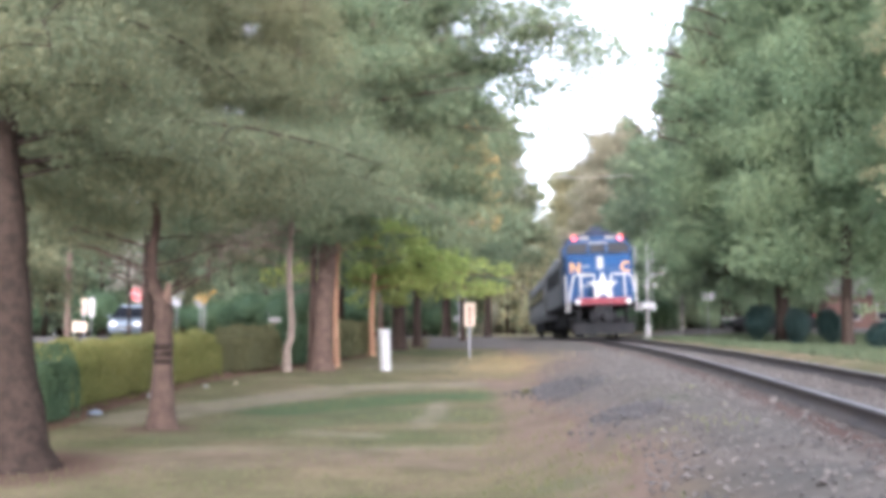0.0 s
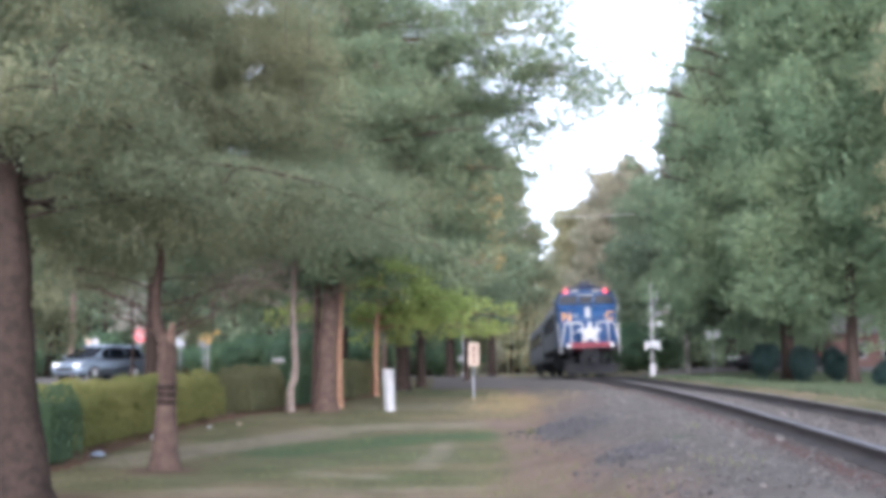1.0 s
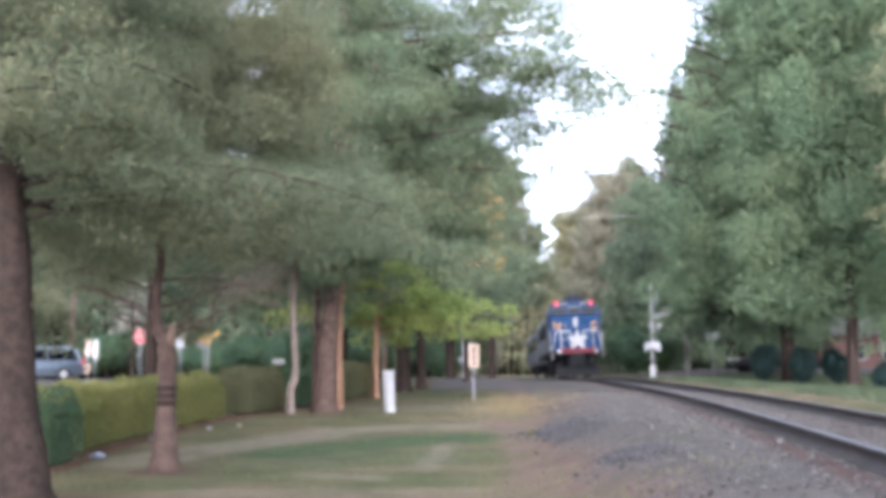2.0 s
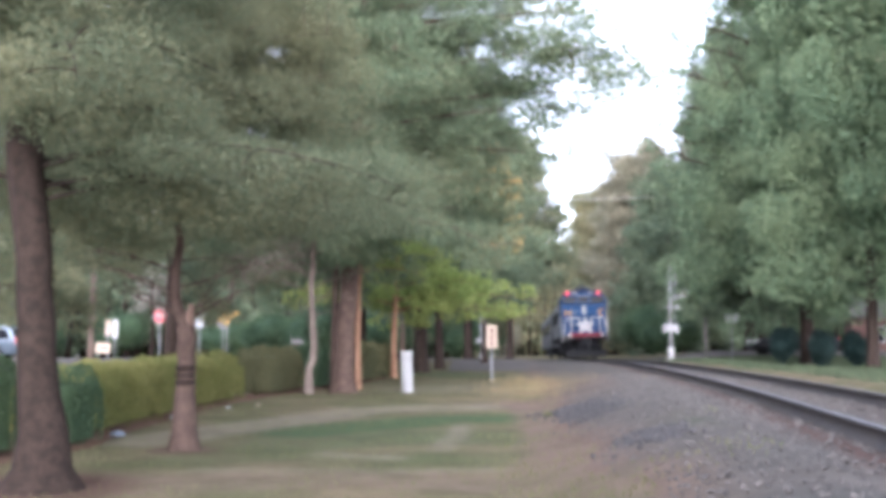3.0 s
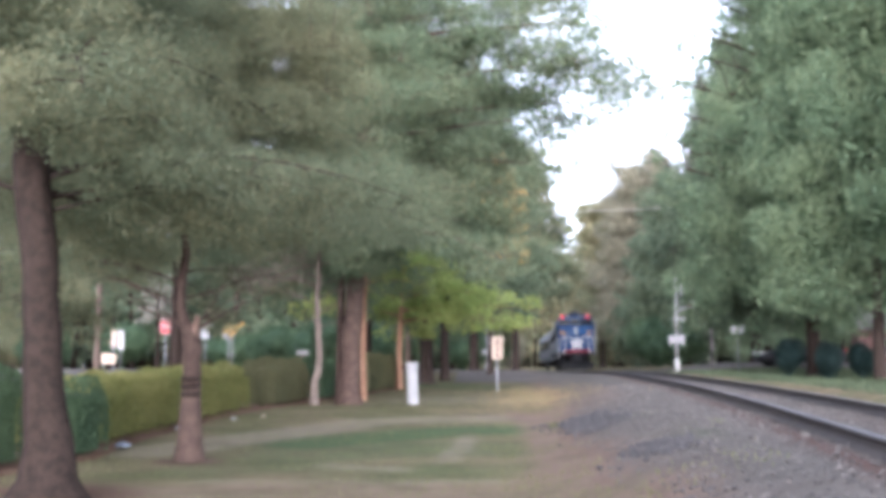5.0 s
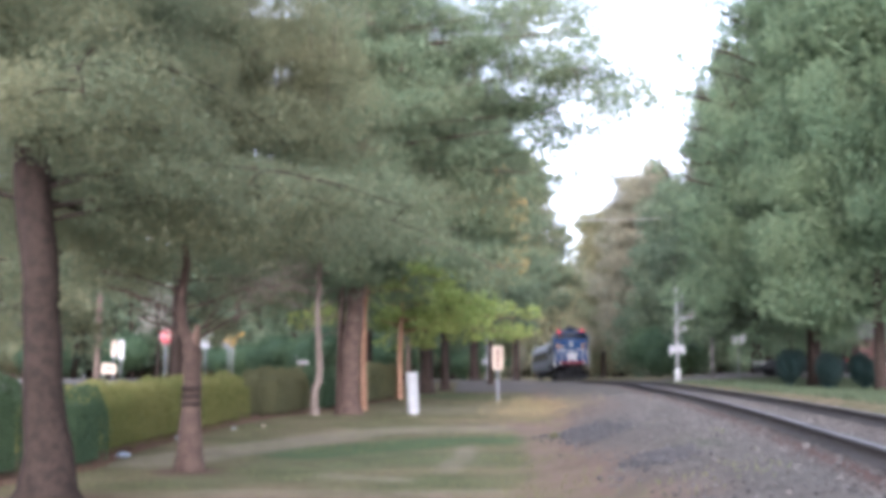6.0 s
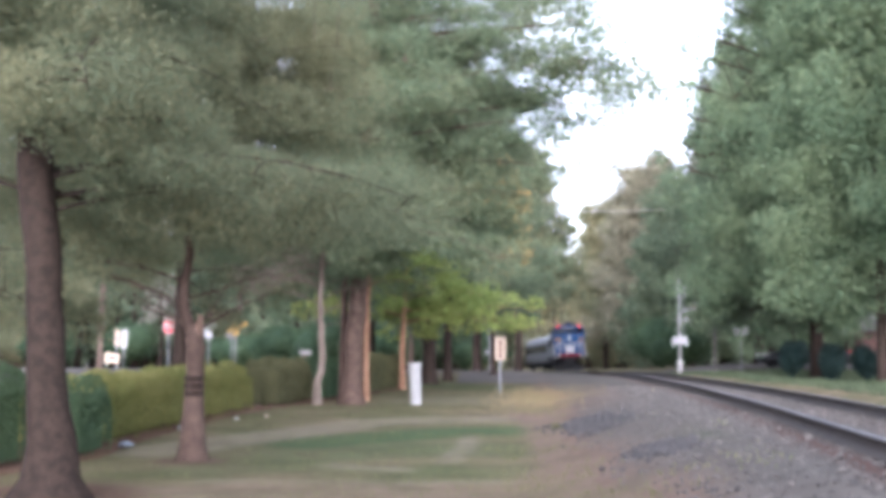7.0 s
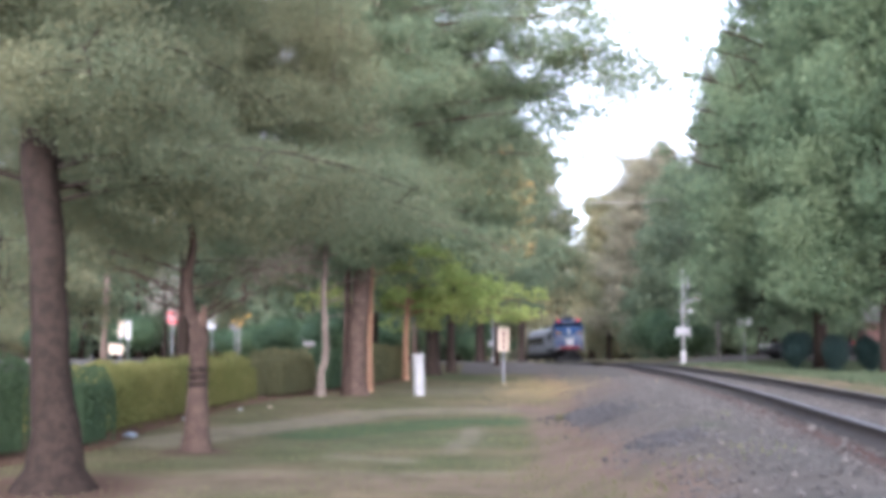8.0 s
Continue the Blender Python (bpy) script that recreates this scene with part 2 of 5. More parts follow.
def thing(name, label, category, m=None, group="", kind=""):
    e = new(name)
    e.empty_display_size = 0.2
    if m is not None:
        e.matrix_basis = m
    return tagged(e, label, category, group, kind)


def B():
    return bmesh.new()


def text_part(name, body, size, material, parent, m, depth=0.006, xscale=1.0):
    cu = bpy.data.curves.new(name, "FONT")
    cu.body, cu.size, cu.extrude, cu.align_x, cu.align_y = body, size, depth, "CENTER", "CENTER"
    cu.resolution_u = 3
    cu.offset = size * 0.02
    tmp = new("tmp", cu)
    dg = bpy.context.evaluated_depsgraph_get()
    me = bpy.data.meshes.new_from_object(tmp.evaluated_get(dg))
    bpy.data.objects.remove(tmp)
    me.transform(Matrix.Diagonal((xscale, 1, 1, 1)))
    me.materials.clear()
    me.materials.append(material)
    ob = new(name, me)
    ob.parent, ob.matrix_basis = parent, m
    return ob


# ---- the lie of the land ----
def glide(x, knots):
    xs = [k[0] for k in knots]
    if x <= xs[0]:
        return knots[0][1] + (x - xs[0]) * (knots[1][1] - knots[0][1]) / (xs[1] - xs[0])
    if x >= xs[-1]:
        return knots[-1][1] + (x - xs[-1]) * (knots[-1][1] - knots[-2][1]) / (xs[-1] - xs[-2])
    i = max(k for k in range(len(xs) - 1) if xs[k] <= x)
    h = xs[i + 1] - xs[i]
    def slope(k):
        a, b = max(k - 1, 0), min(k + 1, len(xs) - 1)
        return (knots[b][1] - knots[a][1]) / (xs[b] - xs[a])
    t = (x - xs[i]) / h
    return ((2 * t**3 - 3 * t**2 + 1) * knots[i][1] + (t**3 - 2 * t**2 + t) * h * slope(i)
            + (-2 * t**3 + 3 * t**2) * knots[i + 1][1] + (t**3 - t**2) * h * slope(i + 1))


TRACK_X = [(-70, -4.0), (-20, 0.2), (0, 2.9), (10.5, 4.3), (20, 5.3), (32, 6.1), (48, 6.82), (70, 7.72), (95, 8.7), (116, 9.45), (128, 9.7), (140, 9.3), (153, 7.9), (162, 6.6), (180, 3.0), (205, -4.0), (240, -18.0)]
TRACK_Z = [(-70, 0.7), (0, 0.88), (10, 0.94), (30, 1.19), (48, 1.36), (70, 1.35), (118, 1.22), (200, 1.05), (240, 1.05)]


def tx(y):
    return glide(y, TRACK_X)


def tz(y):
    return glide(y, TRACK_Z)


def smooth(a, b, x):
    t = min(max((x - a) / (b - a), 0), 1)
    return t * t * (3 - 2 * t)


def lawn(y):
    return glide(min(max(y, -40), 90), [(-40, -0.25), (-5, -0.15), (8, 0.06), (16, 0.25), (30, 0.62), (42, 0.95), (54, 1.2), (66, 1.3), (90, 1.3)])


def ground_z(x, y):
    yy = min(max(y, -60), 235)
    d = x - tx(yy)
    t = tz(yy)
    left = lawn(y)
    right = t - 0.08 - 0.42 * smooth(2.5, 8, d) * (1 - smooth(42, 58, y)) + 0.55 * smooth(50, 70, y) * smooth(2, 8, d)
    if d < -1.5:
        w = smooth(-4.4, -1.7, d)
        z = left * (1 - w) + (t - 0.33) * w
    elif d < 1.5:
        z = t - 0.36
    else:
        w = smooth(1.5, 2.7, d)
        z = (t - 0.36) * (1 - w) + right * w
    far = smooth(140, 260, math.hypot(x, y - 40))
    z = z * (1 - far) + 1.1 * far
    return z + 0.02 * noise.noise((x * 0.35, y * 0.35, 0)) * (1 - far)


def steps(pairs):
    out = []
    for a, b, h in pairs:
        k = max(1, round((b - a) / h))
        out += [a + (b - a) * i / k for i in range(k)]
    return out + [pairs[-1][1]]


def sheet(name, xs, ys, zf, material, label, category):
    verts = [(x, y, zf(x, y)) for y in ys for x in xs]
    w = len(xs)
    faces = [(j * w + i, j * w + i + 1, (j + 1) * w + i + 1, (j + 1) * w + i) for j in range(len(ys) - 1) for i in range(w - 1)]
    me = bpy.data.meshes.new(name)
    me.from_pydata(verts, [], faces)
    me.polygons.foreach_set("use_smooth", [True] * len(faces))
    me.materials.append(material)
    return tagged(new(name, me), label, category, kind="structure")


BARE_PATHS = (  # plan line, half width, strength
    ([(1.2, 25.4), (1.4, 22.5), (1.4, 20.0), (1.3, 17.5), (1.3, 15.0), (1.05, 13.2)], 0.62, 0.95),
    ([(-5.5, 11.6), (-3.2, 12.1), (-2.1, 12.4), (-0.3, 12.5), (1.0, 11.6), (1.4, 10.2)], 0.75, 0.72),
    ([(-0.3, 24.6), (1.1, 25.2)], 0.5, 0.6))
LUSH_SHADE_PATHS = (
    ([(-2.5, 18.0), (-1.6, 19.3), (-0.4, 20.4), (0.7, 20.9)], 1.0, 1.0),
    ([(-2.4, 16.3), (-1.0, 17.2), (0.75, 17.3)], 1.2, 0.75),
    ([(-3.4, 14.2), (-1.6, 14.6), (0.5, 14.4)], 0.8, 0.5),
    # This row darkens the shaded slope behind the sign; the rest is green turf.
    ([(-1.6, 40.0), (0.2, 38.5)], 1.6, 0.8),
    ([(1.0, 9.2), (1.5, 8.4)], 0.35, 0.8))
STRAW_SUN_PATHS = (
    ([(-4.6, 16.6), (-3.9, 18.3), (-3.0, 20.4), (-2.0, 22.6), (-0.5, 23.6), (0.8, 23.9)], 0.85, 0.95),
    ([(0.0, 19.6), (-0.12, 17.6), (-0.36, 15.4)], 0.26, 0.8),
    ([(-1.8, 15.0), (-0.9, 14.6)], 0.3, 0.8),
    # This wide patch is painted sunlight on the ground; the other rows are straw.
    ([(-0.8, 30.5), (0.8, 31.0), (2.0, 30.0)], 1.8, 0.75),
    ([(-3.0, 13.2), (-1.2, 13.3), (0.4, 13.4)], 0.35, 0.6))


def trodden(x, y, paths):
    out = 0.0
    for pts, half, much in paths:
        for (ax, ay), (bx, by) in zip(pts, pts[1:]):
            t = min(max(((x - ax) * (bx - ax) + (y - ay) * (by - ay)) / ((bx - ax) ** 2 + (by - ay) ** 2), 0), 1)
            d = math.hypot(x - ax - t * (bx - ax), (y - ay - t * (by - ay)) * 0.75)
            out = max(out, much * smooth(1.25 * half, 0.5 * half, d))
    return out


def wear_at(x, y):
    """How far the turf is worn to bare earth along the ballast, on the paths and round the tree roots."""
    w = trodden(x, y, BARE_PATHS)
    for px, py, r in ((-4.29, 11.65, 1.3), (-3.8, 15.4, 0.75), (-3.05, 28.6, 0.8)):
        w = max(w, 0.9 * smooth(r, 0.3 * r, math.hypot(x - px, y - py)))
    d = x - tx(min(max(y, -60), 235)) - ballast_edge(y)
    return max(w, 0.85 * smooth(-0.9, 0.0, d) * smooth(3.0, 1.0, d))


def lush_shade_at(x, y):
    d = x - tx(min(max(y, -60), 235))
    return max(trodden(x, y, LUSH_SHADE_PATHS), 0.9 * smooth(2.9, 4.2, d))


def ballast_edge(y):
    return glide(y, [(-40, -2.6), (4, -2.6), (10, -2.9), (17, -3.7), (30, -3.8), (42, -4.3), (230, -4.3)]) + 0.45 * noise.noise((y * 0.4, 0, 3)) + 0.15 * noise.noise((y * 2.1, 1, 3))


GROUND = sheet("ground", steps([(-900, -60, 60), (-60, -24, 4), (-24, -8, 0.5), (-8, 8, 0.2), (8, 24, 0.5), (24, 60, 4), (60, 900, 60)]),
      steps([(-300, -20, 20), (-20, 6, 0.6), (6, 32, 0.3), (32, 70, 0.5), (70, 150, 2), (150, 270, 8), (270, 2400, 120)]), ground_z, M_GROUND,
      "uneven lawn of green and dry tan grass", "lawn")
for key, fn in (("wear", wear_at), ("lush_shade", lush_shade_at), ("straw_sun", lambda x, y: trodden(x, y, STRAW_SUN_PATHS)),
                ("mulch", lambda x, y: max(smooth(1.5, 0.7, math.hypot(x + 4.4, (y - 11.6) * 0.8)), 0.8 * smooth(0.75, 0.35, math.hypot(x + 3.8, y - 15.3))))):
    layer = GROUND.data.attributes.new(key, "FLOAT", "POINT")
    layer.data.foreach_set("value", [fn(v.co.x, v.co.y) if -12 < v.co.x < 40 and 5 < v.co.y < 60 else 0.0 for v in GROUND.data.vertices])


def ribbon(name, ys, offsets, zf, material, label, category, line=tx):
    """A strip that follows a line on the plan; zf(offset, y) gives its height."""
    verts, faces = [], []
    for y in ys:
        dx = (line(y + 0.5) - line(y - 0.5))
        nx, ny = 1 / math.hypot(1, dx), -dx / math.hypot(1, dx)
        for o in offsets:
            verts.append((line(y) + o * nx, y + o * ny, zf(o, y)))
    w = len(offsets)
    for j in range(len(ys) - 1):
        for i in range(w - 1):
            faces.append((j * w + i, j * w + i + 1, (j + 1) * w + i + 1, (j + 1) * w + i))
    me = bpy.data.meshes.new(name)
    me.from_pydata(verts, [], faces)
    me.polygons.foreach_set("use_smooth", [True] * len(faces))
    me.materials.append(material)
    return tagged(new(name, me), label, category, kind="structure")


def ballast_z(o, y):
    t = tz(y)
    n = 0.03 * noise.noise((o * 1.7, y * 1.1, 4)) + 0.012 * noise.noise((o * 7, y * 6, 9))
    if o < -1.45:
        e = ballast_edge(y)
        g = ground_z(tx(y) + o, y)
        w = smooth(e, -1.5, o)
        return g * (1 - w) + (t - 0.17) * w + 0.03 - 0.2 * smooth(e + 0.15, e - 0.3, o) + n
    if o > 1.45:
        return t - 0.17 - 0.16 * smooth(1.45, 2.5, o) + n * 0.6
    return t - 0.17 + n * 0.6


B_YS, B_OFFS = steps([(-40, 5, 0.8), (5, 35, 0.25), (35, 60, 0.5), (60, 230, 2)]), steps([(-5.0, 2.6, 0.1)])
BALLAST = ribbon("ballast", B_YS, B_OFFS, ballast_z, M_BALLAST, "grey-brown crushed stone ballast sloping down to the lawn", "ballast")
for key, fn in (("rust", lambda o, y: max(0.95 * math.exp(-((abs(o + 0.06) - 0.98) / 0.2) ** 2), 0.25 * (abs(o) < 1.0))),
                ("soil", lambda o, y: max(smooth(ballast_edge(y) + 0.95, ballast_edge(y) + 0.1, o), 0.75 * smooth(31, 24, abs(y - 28) + 22) * smooth(-1.9, -2.6, o))),
                ("grit", lambda o, y: trodden(tx(y) + o, y, [([(1.75, 21.6), (2.0, 19.6), (2.2, 17.2)], 0.55, 0.85), ([(1.9, 13.0), (1.95, 11.5)], 0.4, 0.5)])),
                ("weedy", lambda o, y: 0.75 * smooth(-0.1, 0.35, noise.noise((o * 0.8, y * 0.4, 20))) * smooth(-1.4, -1.9, o) * smooth(17, 11, y))):
    layer = BALLAST.data.attributes.new(key, "FLOAT", "POINT")
    layer.data.foreach_set("value", [fn(o, y) for y in B_YS for o in B_OFFS])


# ---- track ----
def track():
    rail_prof = [(-0.075, -0.17), (0.075, -0.17), (0.075, -0.15), (0.012, -0.13), (0.012, -0.045), (0.036, -0.035), (0.036, -0.004), (-0.036, -0.004), (-0.036, -0.035), (-0.012, -0.045), (-0.012, -0.13), (-0.075, -0.15)]
    ys = steps([(-40, 60, 1.0), (60, 230, 2.5)])
    for side, nm in ((-0.755, "rail_near"), (0.755, "rail_far")):
        ob = ribbon(nm, ys, [p[0] for p in rail_prof] + [rail_prof[0][0]], lambda o, y: 0, M_RAIL, "dark rusty steel rail on ties", "rail")
        k = len(rail_prof) + 1
        for j, y in enumerate(ys):
            dx = tx(y + 0.5) - tx(y - 0.5)
            h = math.hypot(1, dx)
            for i in range(k):
                px, pz = rail_prof[i % len(rail_prof)]
                ob.data.vertices[j * k + i].co = (tx(y) + (side + px) / h, y - (side + px) * dx / h, tz(y) + pz)
        head = ribbon("rail_head", ys, [side - 0.036, side + 0.036], lambda o, y: tz(y) - 0.001, M_RAILTOP, "", "")
        for key in ("kind", "label", "category"):
            if key in head:
                del head[key]
        head.parent = ob
    bed = thing("railway_track", "weathered wooden ties half sunk in ballast", "railway track", kind="structure")
    bm = B()
    box(bm, -1.3, 1.3, -0.115, 0.115, -0.19, 0, 0.012)
    first = None
    y = -2.0
    while y < 120:
        a = math.atan(tx(y + 0.5) - tx(y - 0.5))
        m = pose(tx(y) + random.uniform(-0.04, 0.04), y, tz(y) - 0.172 + random.uniform(-0.012, 0.008), 0, 0, -math.degrees(a) + random.uniform(-1, 1))
        if first is None:
            first = part("tie", bm, M_TIE, bed, m=m)
        else:
            share("tie", first, bed, m)
        y += 0.52


track()


# ---- leaves, trees, hedges ----
def leaf_object(name, cen, size, material, parent, rng, aspect=0.5, flat=0.0, jitter=0.4):
    cen = np.asarray(cen, dtype=np.float64)
    n = len(cen)
    a = rng.normal(size=(n, 3))
    a[:, 2] *= 1 - flat
    a /= np.linalg.norm(a, axis=1)[:, None]
    b = np.cross(a, rng.normal(size=(n, 3)))
    b /= np.linalg.norm(b, axis=1)[:, None]
    s = (size * (1 + jitter * rng.uniform(-1, 1, n)))[:, None]
    v = np.stack([cen - a * s * 0.5 - b * s * 0.5 * aspect, cen - a * s * 0.5 + b * s * 0.5 * aspect, cen + a * s * 0.5], 1).reshape(-1, 3)
    me = bpy.data.meshes.new(name)
    me.vertices.add(3 * n)
    me.loops.add(3 * n)
    me.polygons.add(n)
    me.vertices.foreach_set("co", v.ravel())
    me.loops.foreach_set("vertex_index", np.arange(3 * n, dtype=np.int32))
    me.polygons.foreach_set("loop_start", np.arange(0, 3 * n, 3, dtype=np.int32))
    me.update(calc_edges=True)
    me.materials.append(material)
    ob = new(name, me)
    ob.parent = parent
    return ob


TREE_GROUPS = {"street_pine_tree": "pines between hedge and street", "broadleaf_tree": "broadleaf trees across the railway", "lineside_tree": "trees along the line", "russet_tree": "russet trees by the curve"}


def tree(name, label, x, y, trunk, limbs, leaf, bark, material, seed, extra=(), parts=(), category="tree", sink=0.15, flare=(1.7, 1.5, 1.17, 1.03)):
    """trunk: rows (dx, dy, height, radius). limbs: count, low, high, length low, length high, rise, droop.
    leaf: clumps a limb, leaves a clump, clump radius, clump thickness, leaf size, aspect.
    extra: single limbs (height, azimuth in degrees, length, rise, droop)."""
    rng = np.random.default_rng(seed)
    z0 = ground_z(x, y)
    root = thing(name, label, category, pose(x, y, z0), TREE_GROUPS.get(name, ""))
    bm = B()
    pts = [Vector((a, b, c)) for a, b, c, r in trunk]
    rad = [r for *_, r in trunk]
    fine_p = [Vector((pts[0].x, pts[0].y, z)) for z in (-sink, 0.0, 0.22, 0.6)]
    fine_r = [rad[0] * k for k in flare]
    for i in range(len(pts) - 1):
        for k in range(1, 4):
            t = k / 3
            p = pts[i].lerp(pts[i + 1], t)
            if p.z > 0.7:
                fine_p.append(p + Vector((rng.normal() * 0.012, rng.normal() * 0.012, 0)))
                fine_r.append((rad[i] * (1 - t) + rad[i + 1] * t) * (1 + rng.normal() * 0.025))
    tube(bm, fine_p, fine_r, n=12)

    def on_trunk(h):
        for (p, q, r0, r1) in zip(pts, pts[1:], rad, rad[1:]):
            if p.z <= h <= q.z:
                t = (h - p.z) / (q.z - p.z)
                return p.lerp(q, t), r0 * (1 - t) + r1 * t
        return pts[-1].copy(), rad[-1]

    cnt, lo, hi, l0, l1, rise, droop = limbs
    spec = []
    for i in range(cnt):
        t = (i + 0.5) / cnt
        spec.append((lo + (hi - lo) * t, math.degrees(i * 2.4 + rng.uniform(-0.4, 0.4)), (l0 * (1 - t) + l1 * t) * rng.uniform(0.8, 1.15), rise * rng.uniform(0.6, 1.3), droop * rng.uniform(0.7, 1.3)))
    spec += list(extra)
    per, num, cr, ct, ls, asp = leaf
    cen = []
    for h, az, ln, ri, dr, *bare in spec:
        p0, r0 = on_trunk(h)
        d = Vector((math.sin(radians(az)), math.cos(radians(az)), 0))
        side = Vector((d.y, -d.x, 0))
        line = []
        wob = rng.uniform(-1, 1, 2) * 0.1
        for k in range(7):
            s = k / 6
            line.append(p0 + d * ln * s + side * ln * wob[0] * math.sin(3 * s) + Vector((0, 0, ln * (ri * s - dr * s * s) + wob[1] * math.sin(5 * s) * 0.6)))
        rb = min(r0 * 0.4, (0.008 if bare else 0.0055) * ln + 0.008)
        tube(bm, line, [rb * (1 - 0.85 * k / 6) for k in range(7)], n=6)
        sparse = bool(bare) and bare[0] == 2
        for c in range(7 if bare else 0):
            k = 1 + c % 5
            p, e = line[k], rng.normal(size=3) * 0.16 * ln
            q = p + d * 0.22 * ln + Vector((e[0], e[1], abs(e[2]) * 0.8 - 0.05 * ln))
            tube(bm, [p, p.lerp(q, 0.5) + Vector((0, 0, 0.06 * ln)), q], [rb * 0.55, rb * 0.4, 0.004], n=5, cap=False)
        num = leaf[1] if h < 3.2 + 0.42 * math.hypot(x, y) else leaf[1] // 4
        num = num // 7 if sparse else num
        for c in range(per if sparse or not bare else 0):
            s = 0.22 + 0.78 * (c + rng.uniform(0, 1)) / per
            k = min(int(s * 6), 5)
            p = line[k].lerp(line[k + 1], s * 6 - k)
            off = side * rng.normal() * 0.16 * ln * (1.15 - 0.7 * s) + Vector((0, 0, rng.normal() * ct * 0.8))
            q = p + off
            if off.length > 0.25:
                tube(bm, [p, p.lerp(q, 0.6) + Vector((0, 0, 0.05)), q], [rb * 0.3 + 0.003, rb * 0.2 + 0.003, 0.003], n=4, cap=False)
            g = rng.normal(size=(num, 3))
            g *= (rng.uniform(0.25, 1.0, (num, 1)) ** 0.6) / np.linalg.norm(g, axis=1)[:, None]
            sc = cr * rng.uniform(0.7, 1.25) * (0.35 if sparse else 1.0)
            cen.append(np.array(q) + g * np.array((sc, sc, ct * sc / cr)))
    part("trunk", bm, bark, root)
    for h, rr, mt in parts:
        bm = B()
        p, r = on_trunk(h)
        tube(bm, [p + Vector((0, 0, -0.035)), p, p + Vector((0, 0, 0.035))], [r * 1.0, r * rr, r * 1.0], n=12)
        part("bark_ring", bm, mt, root, "dark ring of bark")
    leaf_object("crown", np.concatenate(cen), ls, material, root, rng, asp)
    return root


def hedge(name, label, pts, width, height, material, seed, dens=900, leaf=0.055, roundness=0.35):
    """A clipped hedge along plan points: a woody core inside a shell of many leaves."""
    rng = np.random.default_rng(seed)
    x0, y0 = pts[0]
    root = thing(name, label, "hedge", pose(x0, y0, ground_z(x0, y0)), "clipped hedges beside the lawn")
    zb = ground_z(x0, y0)
    bm = B()
    cen = []
    for (ax, ay), (bx, by) in zip(pts, pts[1:]):
        ln = math.hypot(bx - ax, by - ay)
        ux, uy = (bx - ax) / ln, (by - ay) / ln
        n = int(ln * (2 * height + width) * dens)
        s = rng.uniform(-0.5 * width * 0.6, ln + 0.5 * width * 0.6, n)
        ang = rng.uniform(-0.1, math.pi + 0.1, n)
        # a rounded box section
        e = 2 / (2 + 4 * (1 - roundness))
        cx = np.sign(np.cos(ang)) * np.abs(np.cos(ang)) ** e * width / 2
        cz = np.abs(np.sin(ang)) ** e
        endf = np.clip((ln / 2 + width * 0.3 - np.abs(s - ln / 2)) / (width * 0.5), 0, 1) ** 0.4
        shrink = 1 - 0.16 * rng.uniform(0, 1, n) ** 2
        lump = np.array([noise.noise((ax + ux * q * 1.0, ay + uy * q, 2.7 * a)) for q, a in zip(s, ang)]) * 0.13 + 1
        cx, cz = cx * shrink * lump * (0.35 + 0.65 * endf), cz * shrink * lump * (0.55 + 0.45 * endf)
        px, py = ax + ux * s - uy * cx, ay + uy * s + ux * cx
        pz = np.array([ground_z(a, b) for a, b in zip(px, py)]) + cz * height
        cen.append(np.stack([px - x0, py - y0, pz - zb], 1))
        k = 0.0
        while k <= ln:
            qx, qy = ax + ux * k, ay + uy * k
            gz = ground_z(qx, qy) - zb
            for j in range(3):
                tube(bm, [(qx - x0 + rng.normal() * 0.05, qy - y0, gz - 0.1), (qx - x0 + rng.normal() * width * 0.15, qy - y0 + rng.normal() * 0.15, gz + height * 0.7)], [0.03, 0.012], n=5)
            k += 0.7
        core = bmesh.ops.create_cube(bm, size=1, matrix=Matrix.LocRotScale(((ax + bx) / 2 - x0, (ay + by) / 2 - y0, (ground_z(ax, ay) + ground_z(bx, by)) / 2 - zb + height * 0.42), Euler((math.atan2(ground_z(bx, by) - ground_z(ax, ay), ln), 0, math.atan2(-ux, uy))), (width * 0.62, ln, height * 0.72)))
    part("branch_core", bm, material, root)
    leaf_object("foliage", np.concatenate(cen), leaf, material, root, rng, 0.6)
    return root


